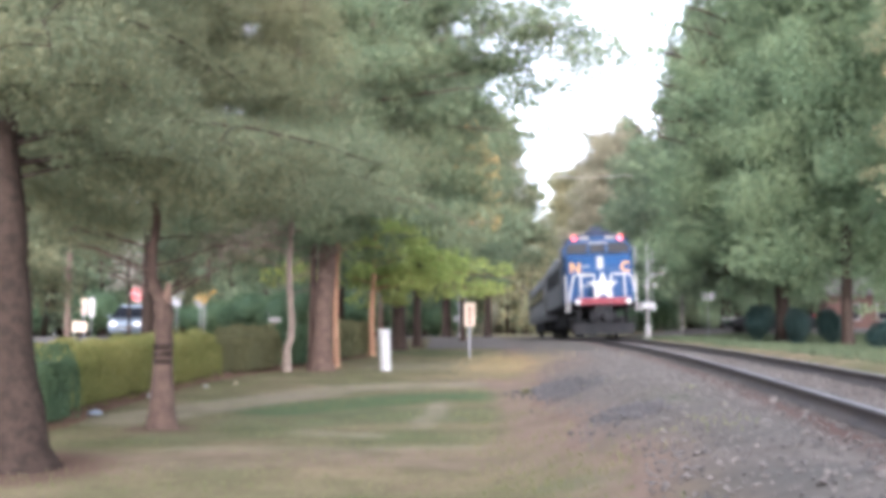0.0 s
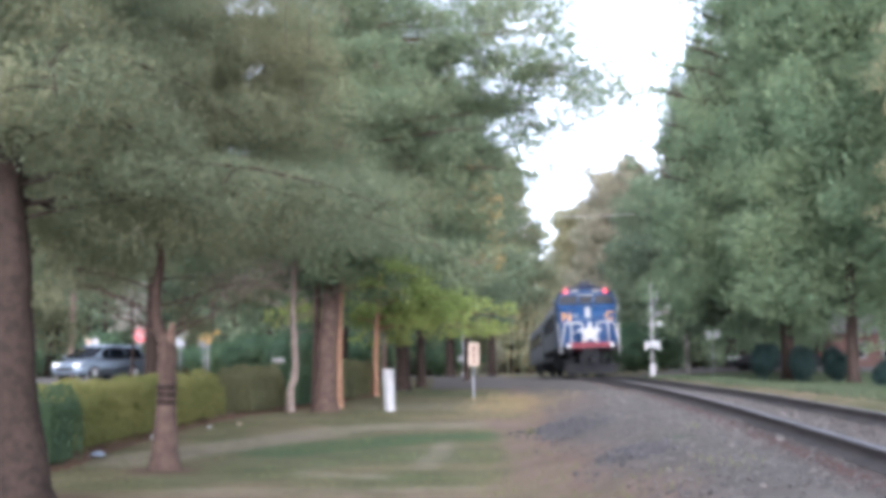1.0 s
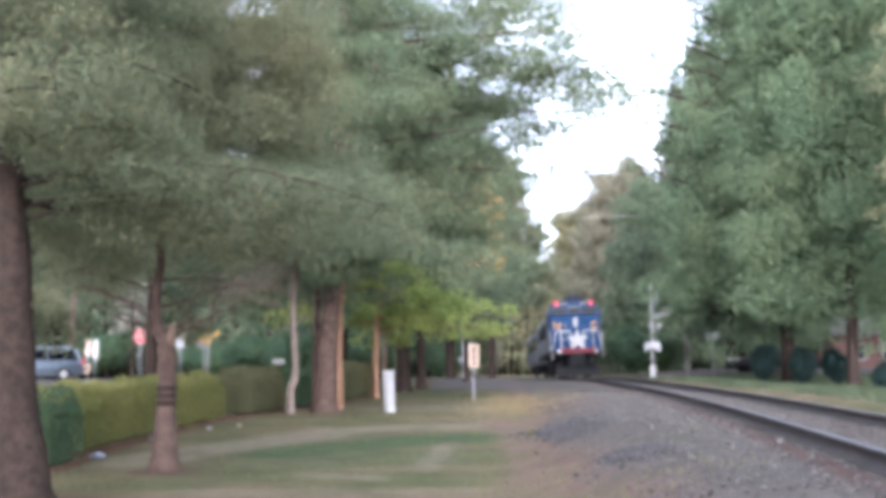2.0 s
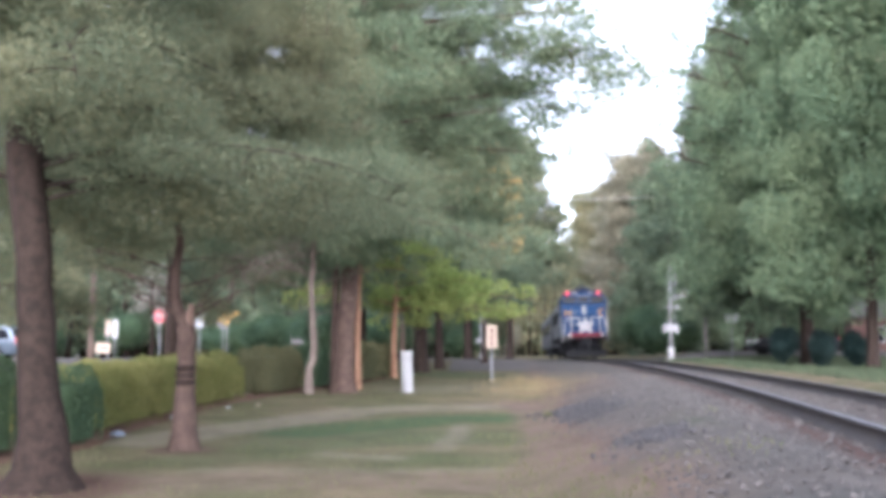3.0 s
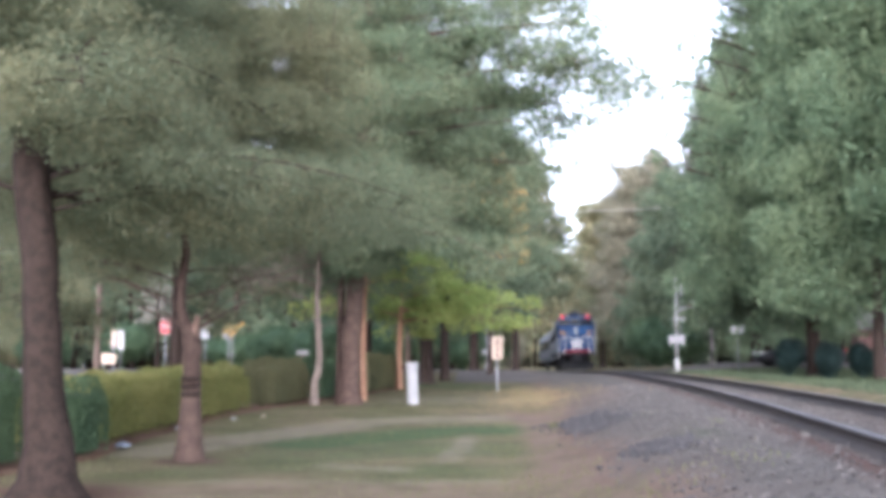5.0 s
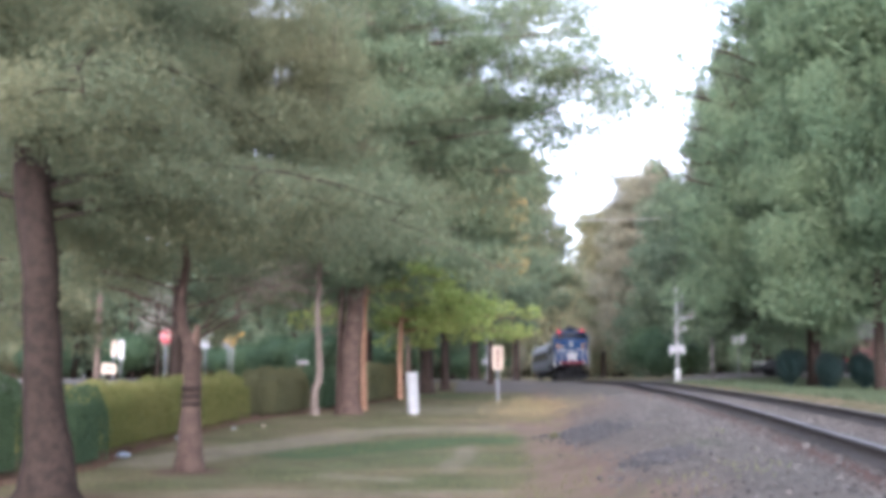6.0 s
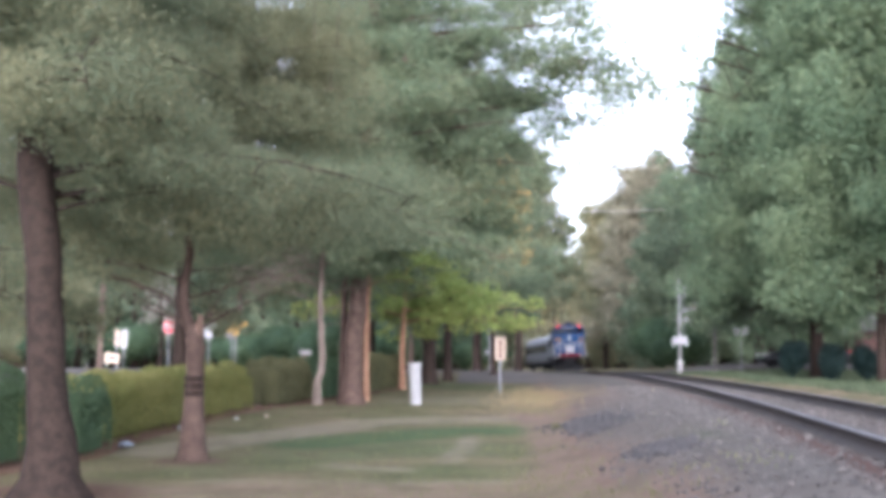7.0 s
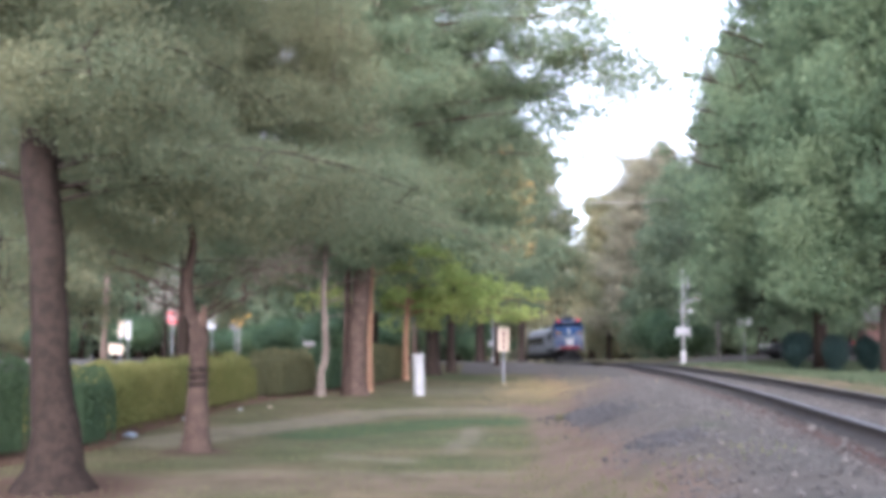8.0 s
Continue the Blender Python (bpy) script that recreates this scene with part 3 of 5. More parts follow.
def bush(name, label, x, y, w, h, material, seed, n=6000, leaf=0.07, sub=7):
    rng = np.random.default_rng(seed)
    root = thing(name, label, "bush", pose(x, y, ground_z(x, y)), {"dark_bush": "dark evergreen bushes", "olive_shrub": "shrubs across the street"}.get(name, ""))
    bm = B()
    cen = []
    for i in range(sub):
        a = i * 2.4
        r = w * 0.28 * (i / sub) ** 0.5
        hh = h * rng.uniform(0.5, 0.66)
        c = np.array((r * math.cos(a), r * math.sin(a), hh * rng.uniform(0.75, 1.0)))
        rr = np.array((w * 0.36, w * 0.36, h * 0.42)) * rng.uniform(0.75, 1.05)
        c[2] = max(c[2], rr[2] * 0.9)
        g = rng.normal(size=(n // sub, 3))
        g *= rng.uniform(0.72, 1.0, (n // sub, 1)) / np.linalg.norm(g, axis=1)[:, None]
        cen.append(c + g * rr)
        for j in range(2):
            tube(bm, [(rng.normal() * 0.08, rng.normal() * 0.08, -0.1), tuple(c * 0.6), tuple(c + rng.normal(size=3) * 0.1)], [0.035, 0.02, 0.006], n=5)
        bmesh.ops.create_icosphere(bm, subdivisions=2, radius=1, matrix=Matrix.LocRotScale(c, None, rr * 0.72))
    cen = np.concatenate(cen)
    cen[:, 2] = np.abs(cen[:, 2])
    part("branch_core", bm, material, root)
    leaf_object("foliage", cen, leaf, material, root, rng, 0.6)
    return root


def pt(x, y, h, r0, top=0.02, lean=(0, 0)):
    return [(0, 0, 0, r0), (lean[0] * 0.3, lean[1] * 0.3, h * 0.3, r0 * 0.85), (lean[0] * 0.65, lean[1] * 0.65, h * 0.65, r0 * 0.55), (lean[0], lean[1], h, top)]


# foreground trees along the lawn
tree("pine_tree", "tall brown-barked pine with drooping olive-green boughs", -4.33, 11.65, [(0, 0, 0, 0.225), (-0.06, 0, 0.9, 0.212), (-0.14, 0, 2.1, 0.18), (-0.2, 0, 2.7, 0.195), (-0.28, 0, 3.5, 0.19), (-0.45, 0, 6, 0.15), (-0.55, 0, 9, 0.09), (-0.55, 0, 12, 0.02)],
     (26, 3.8, 11.5, 4.2, 1.6, 0.22, 0.32), (10, 640, 0.58, 0.30, 0.057, 0.36), M_BARK, M_PINE, 11, flare=(2.4, 2.0, 1.35, 1.1),
     extra=[(2.95, 75, 2.2, 0.42, 0.3), (3.1, 40, 4.2, 0.30, 0.33), (3.4, 62, 4.6, 0.25, 0.3), (3.4, 15, 4.5, 0.2, 0.25), (3.15, -60, 3.6, 0.3, 0.35), (3.3, 95, 4.0, 0.3, 0.36), (3.2, 0, 5.0, 0.2, 0.28), (3.9, 165, 1.5, 0.3, 0.15), (4.1, 205, 1.6, 0.3, 0.15), (4.5, 180, 1.9, 0.25, 0.2), (4.9, 150, 2.1, 0.2, 0.2), (5.3, 215, 2.1, 0.2, 0.2), (5.8, 185, 2.1, 0.2, 0.2), (3.6, 120, 2.2, 0.3, 0.25)])
tree("knotted_tree", "slender brown tree with dark rings, forked low on the lawn", -3.8, 15.4, [(0, 0, 0, 0.15), (0.0, 0, 1.2, 0.125), (0.0, 0, 1.66, 0.13), (-0.1, 0.03, 1.85, 0.085), (-0.18, 0.05, 2.1, 0.06), (-0.16, 0.1, 2.8, 0.056), (-0.3, 0.2, 4.5, 0.06), (-0.3, 0.3, 7.5, 0.015)],
     (22, 3.1, 7.2, 3.0, 1.4, 0.35, 0.28), (9, 620, 0.58, 0.34, 0.056, 0.38), M_BARK_R, M_PINE, 12, parts=((0.9, 1.07, M_BARK), (1.0, 1.06, M_BARK), (1.1, 1.07, M_BARK)),
     extra=[(1.7, 80, 1.0, 0.75, 0.2, 1), (1.62, -85, 1.0, 0.9, 0.2, 1), (1.75, 100, 0.6, 1.4, 0.2, 1), (1.8, 70, 0.8, 0.5, -0.3, 1), (3.4, 80, 2.2, 0.35, 0.12), (3.6, 40, 3.2, 0.3, 0.15), (3.1, 250, 3.0, 0.35, 0.22), (5.0, 80, 2.6, 0.2, 0.15), (5.4, 110, 2.5, 0.2, 0.15), (5.8, 95, 2.4, 0.2, 0.2), (5.3, 70, 1.8, 0.1, 0.1), (5.6, 130, 1.8, 0.1, 0.1), (6.0, 90, 2.2, 0.0, 0.1), (4.6, 100, 2.4, 0.3, 0.1),
            (1.85, 260, 1.1, 0.45, 0.1, 1), (1.95, 235, 0.9, 0.7, 0.2, 1), (2.1, 285, 1.2, 0.6, 0.3, 1), (1.78, 60, 0.7, 0.3, -0.2, 1), (2.2, 85, 1.0, 0.5, 0.3, 1), (2.4, 270, 1.3, 0.5, 0.3, 1)])
stub = bpy.data.objects["knotted_tree"]
bm = B()
tube(bm, [(0.02, -0.02, 1.66), (0.05, -0.03, 1.8), (0.06, -0.03, 1.89), (0.07, -0.03, 1.97)], [0.08, 0.06, 0.045, 0.03], n=9)
part("broken_stub", bm, M_WOODCUT, stub, "pale broken limb stub")
tree("leaning_pale_tree", "crooked pale-barked tree with bare twigs beside the hedge", -3.88, 28.2, [(0, 0, 0, 0.098), (0.05, 0, 0.5, 0.093), (0.1, 0, 1.0, 0.09), (0.1, 0, 1.5, 0.088), (0.05, 0, 2.05, 0.082), (0.03, 0, 2.5, 0.075), (0.07, 0, 3.2, 0.07), (0.12, 0, 4.4, 0.055), (0.2, 0, 8, 0.02)],
     (16, 3.6, 7.6, 2.6, 1.2, 0.5, 0.35), (7, 22, 0.55, 0.35, 0.08, 0.35), M_BARK_P, M_PINE, 13,
     extra=[(3.9, 262, 2.3, -0.1, 0.5, 1), (3.5, 250, 2.1, 0.05, 0.6, 1), (3.6, 230, 2.4, 0.0, 0.45, 1), (3.2, 240, 1.9, 0.2, 0.65, 1), (2.9, 262, 1.9, 0.5, 0.7, 1), (4.0, 280, 2.5, 0.05, 0.45, 1), (3.4, 270, 1.6, 0.1, 0.45, 1), (3.7, 240, 2.0, 0.1, 0.6, 1), (3.0, 285, 1.5, 0.45, 0.4, 1), (2.5, 250, 1.4, 0.5, 0.3, 1), (2.2, 100, 1.2, 0.6, 0.5, 1), (3.0, 70, 1.6, 0.5, 0.6, 1), (2.6, 110, 1.5, 0.7, 0.6, 1), (3.5, 95, 1.8, 0.2, 0.5, 1), (1.9, 75, 0.5, 0.5, 0.2, 1), (2.0, 200, 0.6, 0.5, 0.2, 1)])
tree("grey_stem_tree", "slim grey stem close behind a thick pine", -3.35, 29.0, [(0, 0, 0, 0.10), (0, 0, 1.4, 0.09), (0.02, 0, 3, 0.075), (0.1, 0, 6, 0.02)],
     (10, 2.7, 5.8, 2.0, 1.0, 0.3, 0.3), (6, 80, 0.5, 0.3, 0.1, 0.4), M_BARK_R, M_DEEP, 19)
tree("broad_pine_tree", "thick reddish-barked pine spreading feathery boughs over the ballast", -3.05, 28.6, [(0, 0, 0, 0.25), (0.05, 0, 1.6, 0.235), (0.2, 0, 4, 0.21), (0.4, 0, 9, 0.16), (0.5, 0, 14, 0.1), (0.5, 0, 18, 0.02)],
     (34, 3.4, 17, 6.2, 2.0, 0.18, 0.26), (10, 300, 0.75, 0.36, 0.13, 0.34), M_BARK_R, M_SHADEPINE, 14,
     extra=[(3.7, 178, 2.2, 0.1, 0.25), (4.2, 165, 2.6, 0.1, 0.25), (7.2, 84, 7.7, 0.16, 0.10), (8.3, 78, 7.4, 0.15, 0.06), (6.2, 92, 5.2, 0.22, 0.14), (9.8, 88, 6.4, 0.2, 0.08), (11.2, 96, 6.5, 0.2, 0.1), (5.2, 100, 4.4, 0.2, 0.2), (6.7, 90, 6.2, 0.2, 0.12), (7.7, 95, 7.4, 0.16, 0.12), (8.8, 86, 6.6, 0.12, 0.1), (9.3, 100, 6.4, 0.1, 0.1), (4.6, 150, 3.4, 0.2, 0.2), (5.2, 190, 3.8, 0.15, 0.2), (5.8, 170, 4.2, 0.15, 0.25), (6.6, 205, 4.2, 0.1, 0.25), (7.4, 180, 4.4, 0.1, 0.25), (8.3, 165, 4.2, 0.1, 0.25), (9.2, 195, 4.2, 0.1, 0.25), (8.0, 110, 6.0, 0.15, 0.1), (9.0, 118, 5.6, 0.12, 0.1), (9.9, 104, 5.6, 0.05, 0.08), (4.6, 95, 4.6, 0.15, 0.2)])
# Sunlit look of this trunk and the maple's comes from their bark colour.
tree("slim_sunlit_tree", "slim young tree beside a thick pine, bark coloured orange as if sunlit", -2.85, 30.2, [(0, 0, 0, 0.085), (0.0, 0, 2, 0.075), (0.05, 0, 4, 0.06), (0.1, 0, 7, 0.015)],
     (12, 2.6, 6.6, 2.2, 1.0, 0.3, 0.3), (6, 90, 0.55, 0.3, 0.11, 0.4), M_BARK_SUNLIT, M_DEEP, 15)
tree("young_maple_tree", "young tree with bright yellow-green spring leaves", -2.3, 36.7, [(0, 0, 0, 0.10), (0.0, 0, 1.8, 0.09), (0.1, 0, 3.5, 0.07), (0.1, 0, 6, 0.015)],
     (18, 1.9, 5.2, 3.1, 1.2, 0.25, 0.22), (8, 110, 0.6, 0.28, 0.13, 0.6), M_BARK_SUNLIT, M_SPRING, 16, extra=[(2.2, 85, 4.2, 0.15, 0.2), (2.5, 95, 4.4, 0.2, 0.2), (2.9, 110, 3.6, 0.2, 0.2)])
tree("dark_pine_tree", "grey-brown pine with dense dark boughs", -1.6, 41.0, [(0, 0, 0, 0.26), (0, 0, 3, 0.22), (0.1, 0, 8, 0.15), (0.1, 0, 15, 0.02)],
     (30, 3.0, 14.5, 5.0, 1.6, 0.15, 0.25), (9, 130, 0.85, 0.4, 0.16, 0.35), M_BARK, M_DEEP, 17)
tree("grey_trunk_tree", "slender grey-trunked tree at the lawn's far edge", -1.0, 44.0, [(0, 0, 0, 0.17), (0, 0, 3, 0.14), (0.1, 0, 7, 0.1), (0.1, 0, 12, 0.02)],
     (22, 3.2, 11.5, 3.6, 1.3, 0.25, 0.3), (8, 120, 0.8, 0.4, 0.16, 0.4), M_BARK, M_PINE, 18)
# trees beyond the hedge and along the street
tree("street_pine_tree", "tall pine with drooping olive boughs behind the hedge", -10.4, 40.0, pt(0, 0, 17, 0.27), (36, 3.4, 16.5, 5.5, 1.8, 0.12, 0.26), (9, 200, 0.95, 0.5, 0.2, 0.3), M_BARK, M_PINE, 21)
tree("street_pine_tree", "olive-green pine between the hedge and the street", -8.6, 23.0, pt(0, 0, 14, 0.2), (34, 3.9, 13.5, 4.6, 1.5, 0.12, 0.26), (9, 200, 0.8, 0.4, 0.14, 0.3), M_BARK, M_PINE, 22)
tree("street_pine_tree", "dark green pine standing behind the hedge", -4.25, 40.5, pt(0, 0, 17, 0.24), (36, 3.8, 16.5, 5.2, 1.7, 0.15, 0.26), (9, 200, 0.9, 0.45, 0.17, 0.3), M_BARK, M_DEEP, 23)
tree("spring_leaf_tree", "broad tree with fresh mid-green leaves behind the pines", -4.6, 50.0, pt(0, 0, 15, 0.25), (34, 3.2, 14, 5.5, 2.5, 0.3, 0.25), (9, 160, 1.1, 0.7, 0.24, 0.55), M_BARK, M_DECID, 24)
# Crown painted as lit by warm sun.
tree("sunlit_leaf_tree", "small tree with leaves coloured orange as if sunlit", 0.9, 52.0, pt(0, 0, 9.6, 0.12), (18, 5.0, 9.2, 2.0, 1.0, 0.3, 0.25), (7, 90, 0.7, 0.5, 0.2, 0.55), M_BARK, M_SUNLIT_LEAF, 25)
tree("lineside_tree", "tall dark green tree close to the railway", 0.2, 66.0, pt(0, 0, 17, 0.26), (40, 3.0, 16.5, 5.4, 1.8, 0.2, 0.24), (9, 170, 1.0, 0.55, 0.24, 0.4), M_BARK, M_DEEP, 26)
tree("lineside_tree", "tall olive tree close to the railway beyond the crossing", 3.4, 86.0, pt(0, 0, 17.5, 0.26), (40, 5.6, 17, 5.4, 1.6, 0.25, 0.24), (9, 170, 1.1, 0.6, 0.28, 0.45), M_BARK, M_PINE, 27)
tree("lineside_tree", "broad olive-brown tree beyond the crossing", 0.5, 108.0, pt(0, 0, 17, 0.26), (36, 1.5, 16.5, 5.8, 2.0, 0.3, 0.24), (9, 170, 1.3, 0.8, 0.34, 0.5), M_BARK, M_OLIVE, 28)
tree("flowering_dogwood", "small dogwood with white blossom beside the street", -14.0, 50.5, pt(0, 0, 4.6, 0.07), (12, 2.0, 4.4, 1.5, 0.7, 0.4, 0.2), (5, 14, 0.42, 0.2, 0.12, 0.8), M_BARK, M_BLOSSOM, 29)
tree("roadside_sapling", "thin bare sapling with a few olive leaves", -22.6, 62.0, pt(0, 0, 9, 0.1), (14, 3.5, 8.6, 2.4, 1.0, 0.5, 0.3), (6, 50, 0.6, 0.4, 0.2, 0.4), M_BARK, M_OLIVE, 30)

# trees on the far side of the railway
R_LEAF = (10, 250, 1.3, 1.0, 0.17, 0.6)
tree("broadleaf_tree", "large full-crowned green tree across the railway", 15.6, 52.0, pt(0, 0, 20, 0.3), (64, 3.0, 19, 6.2, 3.0, 0.38, 0.28), R_LEAF, M_BARK, M_DECID, 41,
     extra=[(8.0, 258, 7.8, 0.35, 0.15, 2), (9.0, 272, 7.8, 0.35, 0.15, 2), (10.0, 282, 7.6, 0.3, 0.1, 2), (10.5, 262, 7.4, 0.35, 0.12, 2), (11.2, 250, 7.6, 0.4, 0.1, 2), (12.0, 278, 6.8, 0.4, 0.12, 2), (12.8, 265, 6.6, 0.45, 0.12, 2), (13.6, 255, 6.4, 0.4, 0.1, 2), (14.4, 275, 5.8, 0.5, 0.12, 2), (15.4, 260, 5.4, 0.6, 0.12, 2), (16.2, 285, 5.2, 0.6, 0.1, 2)])
tree("broadleaf_tree", "tall leafy green tree with a bare lower trunk", 16.6, 46.5, pt(0, 0, 20, 0.24), (52, 2.6, 19.5, 5.5, 3.0, 0.4, 0.28), R_LEAF, M_BARK, M_DECID, 42)
tree("broadleaf_tree", "large dark green tree near the crossing", 17.0, 68.0, pt(0, 0, 19, 0.3), (56, 2.4, 18, 6.6, 2.6, 0.35, 0.28), (10, 150, 1.3, 0.9, 0.29, 0.6), M_BARK, M_DEEP, 43)
tree("broadleaf_tree", "leafy green tree standing back from the railway", 23.0, 55.0, pt(0, 0, 20, 0.3), (50, 3.6, 19, 6.6, 3.0, 0.35, 0.28), (10, 150, 1.3, 0.9, 0.27, 0.6), M_BARK, M_DECID, 44)
tree("yellowing_tree", "tree with yellow-green young leaves across the railway", 17.8, 37.0, pt(0, 0, 16, 0.2), (36, 4.6, 15.5, 3.6, 2.0, 0.4, 0.28), (9, 130, 0.9, 0.6, 0.16, 0.6), M_BARK, M_OLIVE, 45)
tree("lineside_tree", "dark green tree across the railway beyond the crossing", 17.5, 92.0, pt(0, 0, 15, 0.28), (50, 1.2, 14.5, 6.0, 2.4, 0.3, 0.26), (9, 170, 1.3, 0.9, 0.32, 0.6), M_BARK, M_DEEP, 46)
tree("russet_tree", "tall russet-brown budding tree far down the line", 20.0, 128.0, pt(0, 0, 23.5, 0.3), (60, 3.0, 22.5, 7.4, 3.8, 0.42, 0.25), (9, 130, 1.4, 1.0, 0.36, 0.5), M_BARK, M_RUSSET, 47)
tree("russet_tree", "russet and olive tree beside the distant curve", 26.0, 118.0, pt(0, 0, 24, 0.3), (50, 2.0, 23, 6.6, 3.0, 0.42, 0.25), (9, 150, 1.4, 1.0, 0.36, 0.5), M_BARK, M_RUSSET, 48)
tree("lineside_tree", "rounded green tree on the outside of the curve", 22.0, 106.0, pt(0, 0, 15, 0.28), (46, 0.8, 14.5, 5.6, 2.2, 0.3, 0.26), (9, 170, 1.4, 0.9, 0.34, 0.6), M_BARK, M_DEEP, 49)


# ---- far woods: masses of trees that close the view ----
def woods(name, label, x0, x1, y0, y1, h0, h1, count, material, seed, leaf=0.55, per=420):
    rng = np.random.default_rng(seed)
    bm = B()
    cen = []
    for i in range(count):
        x, y = rng.uniform(x0, x1), rng.uniform(y0, y1)
        h = rng.uniform(h0, h1)
        z = ground_z(x, y)
        tube(bm, [(x, y, z - 0.2), (x + rng.normal() * 0.3, y, z + h * 0.5), (x, y, z + h * 0.9)], [0.25, 0.17, 0.04], n=6)
        for k in range(6):
            c = np.array((x + rng.normal() * h * 0.12, y + rng.normal() * h * 0.12, z + h * rng.uniform(0.12, 0.85)))
            g = rng.normal(size=(per // 6, 3))
            g *= rng.uniform(0.4, 1, (per // 6, 1)) / np.linalg.norm(g, axis=1)[:, None]
            cen.append(c + g * np.array((h * 0.2, h * 0.2, h * 0.15)))
        tip = np.array((x, y, z + h * 0.9))
        cen.append(tip + rng.normal(size=(per // 6, 3)) * np.array((h * 0.07, h * 0.07, h * 0.06)))
    root = thing(name, label, "woods", kind="stuff")
    part("trunks", bm, M_BARK, root)
    leaf_object("foliage", np.concatenate(cen), leaf, material, root, rng, 0.6)
    return root


woods("far_woods", "distant olive woodland closing the end of the line", -30, 60, 195, 240, 14, 24, 130, M_OLIVE, 61, 1.0, 380)
woods("far_woods", "dark green woodland on the inside of the curve", -40, -2, 120, 170, 9, 15, 60, M_DEEP, 62, 0.75, 400)
woods("far_woods", "woodland behind the outside of the curve", 16, 50, 150, 190, 10, 18, 50, M_OLIVE, 63, 0.75, 400)
woods("far_woods", "olive woodland behind the street", -75, -24, 84, 120, 9, 15, 90, M_OLIVE, 64, 0.6, 520)
woods("far_woods", "dark evergreen woodland behind the street", -30, -6, 78, 112, 7, 13, 60, M_DEEP, 65, 0.45, 600)
woods("far_woods", "green woodland beyond the houses across the railway", 26, 80, 70, 130, 10, 18, 90, M_DECID, 66, 0.6, 400)
woods("near_woods", "woodland across the street beside the viewer", -60, -30, 10, 80, 9, 15, 60, M_PINE, 67, 0.6, 350)
woods("undergrowth", "low dark undergrowth behind the street trees", -80, -8, 104, 116, 3, 5, 160, M_DEEP, 70, 0.5, 200)
woods("undergrowth", "low dark undergrowth across the railway", 18, 80, 104, 128, 3, 5, 160, M_DEEP, 86, 0.5, 200)
woods("undergrowth", "low undergrowth inside the curve of the line", -12, 2.5, 132, 150, 3, 5, 90, M_DEEP, 87, 0.4, 330)
woods("undergrowth", "low undergrowth outside the distant curve", 13, 50, 176, 192, 3, 6, 120, M_OLIVE, 88, 0.6, 200)
woods("undergrowth", "low woodland edge closing the far distance", -70, 90, 243, 256, 5, 9, 200, M_OLIVE, 97, 1.0, 200)
# Never in view: added to keep the low sun off the nearest trunk's foot.
woods("near_woods", "unseen low trees behind the viewer, added to shade the foreground", -24, -7, -15, -8, 3.0, 4.2, 26, M_PINE, 98, 0.4, 500)
# Added blockers out of view, tall enough to darken the near gravel.
woods("near_woods", "unseen tall trees behind the viewer, added to shade the ballast", -4, 5, -17, -9, 8, 11, 17, M_PINE, 99, 0.45, 700)
tree("street_pine_tree", "spreading olive pine at the street's edge", -10.2, 21.0, pt(0, 0, 14, 0.2), (36, 2.2, 13.5, 4.8, 1.5, 0.12, 0.26), (9, 220, 0.8, 0.45, 0.14, 0.32), M_BARK, M_PINE, 89)
tree("olive_tree", "olive-brown budding tree beside the distant curve", 16.0, 138.0, pt(0, 0, 20, 0.28), (46, 2.0, 19.5, 5.6, 2.4, 0.42, 0.25), (9, 130, 1.3, 0.9, 0.34, 0.5), M_BARK, M_OLIVE, 90)

bush("round_bush", "rounded olive-brown bush on the outside of the curve", 17.6, 150.0, 6.5, 7.0, M_OLIVE, 71, 9000, 0.3)
bush("round_bush", "tan budding bush inside the curve", 5.6, 150.0, 4.0, 6.0, M_RUSSET, 72, 6000, 0.22)
bush("dark_bush", "dark clipped evergreen bush across the railway", 14.2, 50.8, 1.35, 1.85, M_BUSH, 73, 7000, 0.08)
bush("dark_bush", "dark evergreen bush beside the drive", 15.27, 49.0, 1.1, 1.65, M_BUSH, 74, 6000, 0.08)
bush("dark_bush", "low dark evergreen bush beside its neighbour", 16.8, 49.0, 1.2, 1.6, M_BUSH, 75, 6000, 0.08)
bush("dark_bush", "spreading dark evergreen bush near the rails", 15.8, 40.5, 1.5, 1.25, M_BUSH, 76, 6000, 0.07)
bush("dark_bush", "dark shrub under the trees near the crossing", 13.2, 74.0, 4.0, 3.0, M_HEDGE_D, 77, 7000, 0.15)
bush("dark_bush", "broad dark thicket beyond the crossing", 14.2, 86.0, 5.0, 4.2, M_HEDGE_D, 78, 8000, 0.18)
bush("dark_bush", "dark thicket across from the signal mast", 16.0, 100.0, 6.0, 5.0, M_HEDGE_D, 79, 8000, 0.2)
bush("dark_bush", "dark thicket on the street side of the line", -0.6, 92.0, 5.0, 4.4, M_HEDGE_D, 80, 8000, 0.2)
bush("dark_bush", "dark thicket by the inside of the curve", 2.2, 128.0, 4.8, 4.8, M_HEDGE_D, 81, 8000, 0.22)
bush("dark_bush", "dark evergreen shrubs beside the street corner", -11.6, 68.0, 4.4, 2.8, M_HEDGE_D, 82, 8000, 0.15)
bush("dark_bush", "dark evergreen shrubs behind the street signs", -15.0, 72.0, 4.6, 2.6, M_HEDGE_D, 83, 8000, 0.15)
bush("dark_bush", "dark evergreen shrubs behind the hedge", -8.4, 66.0, 4.4, 3.2, M_HEDGE_D, 84, 8000, 0.15)
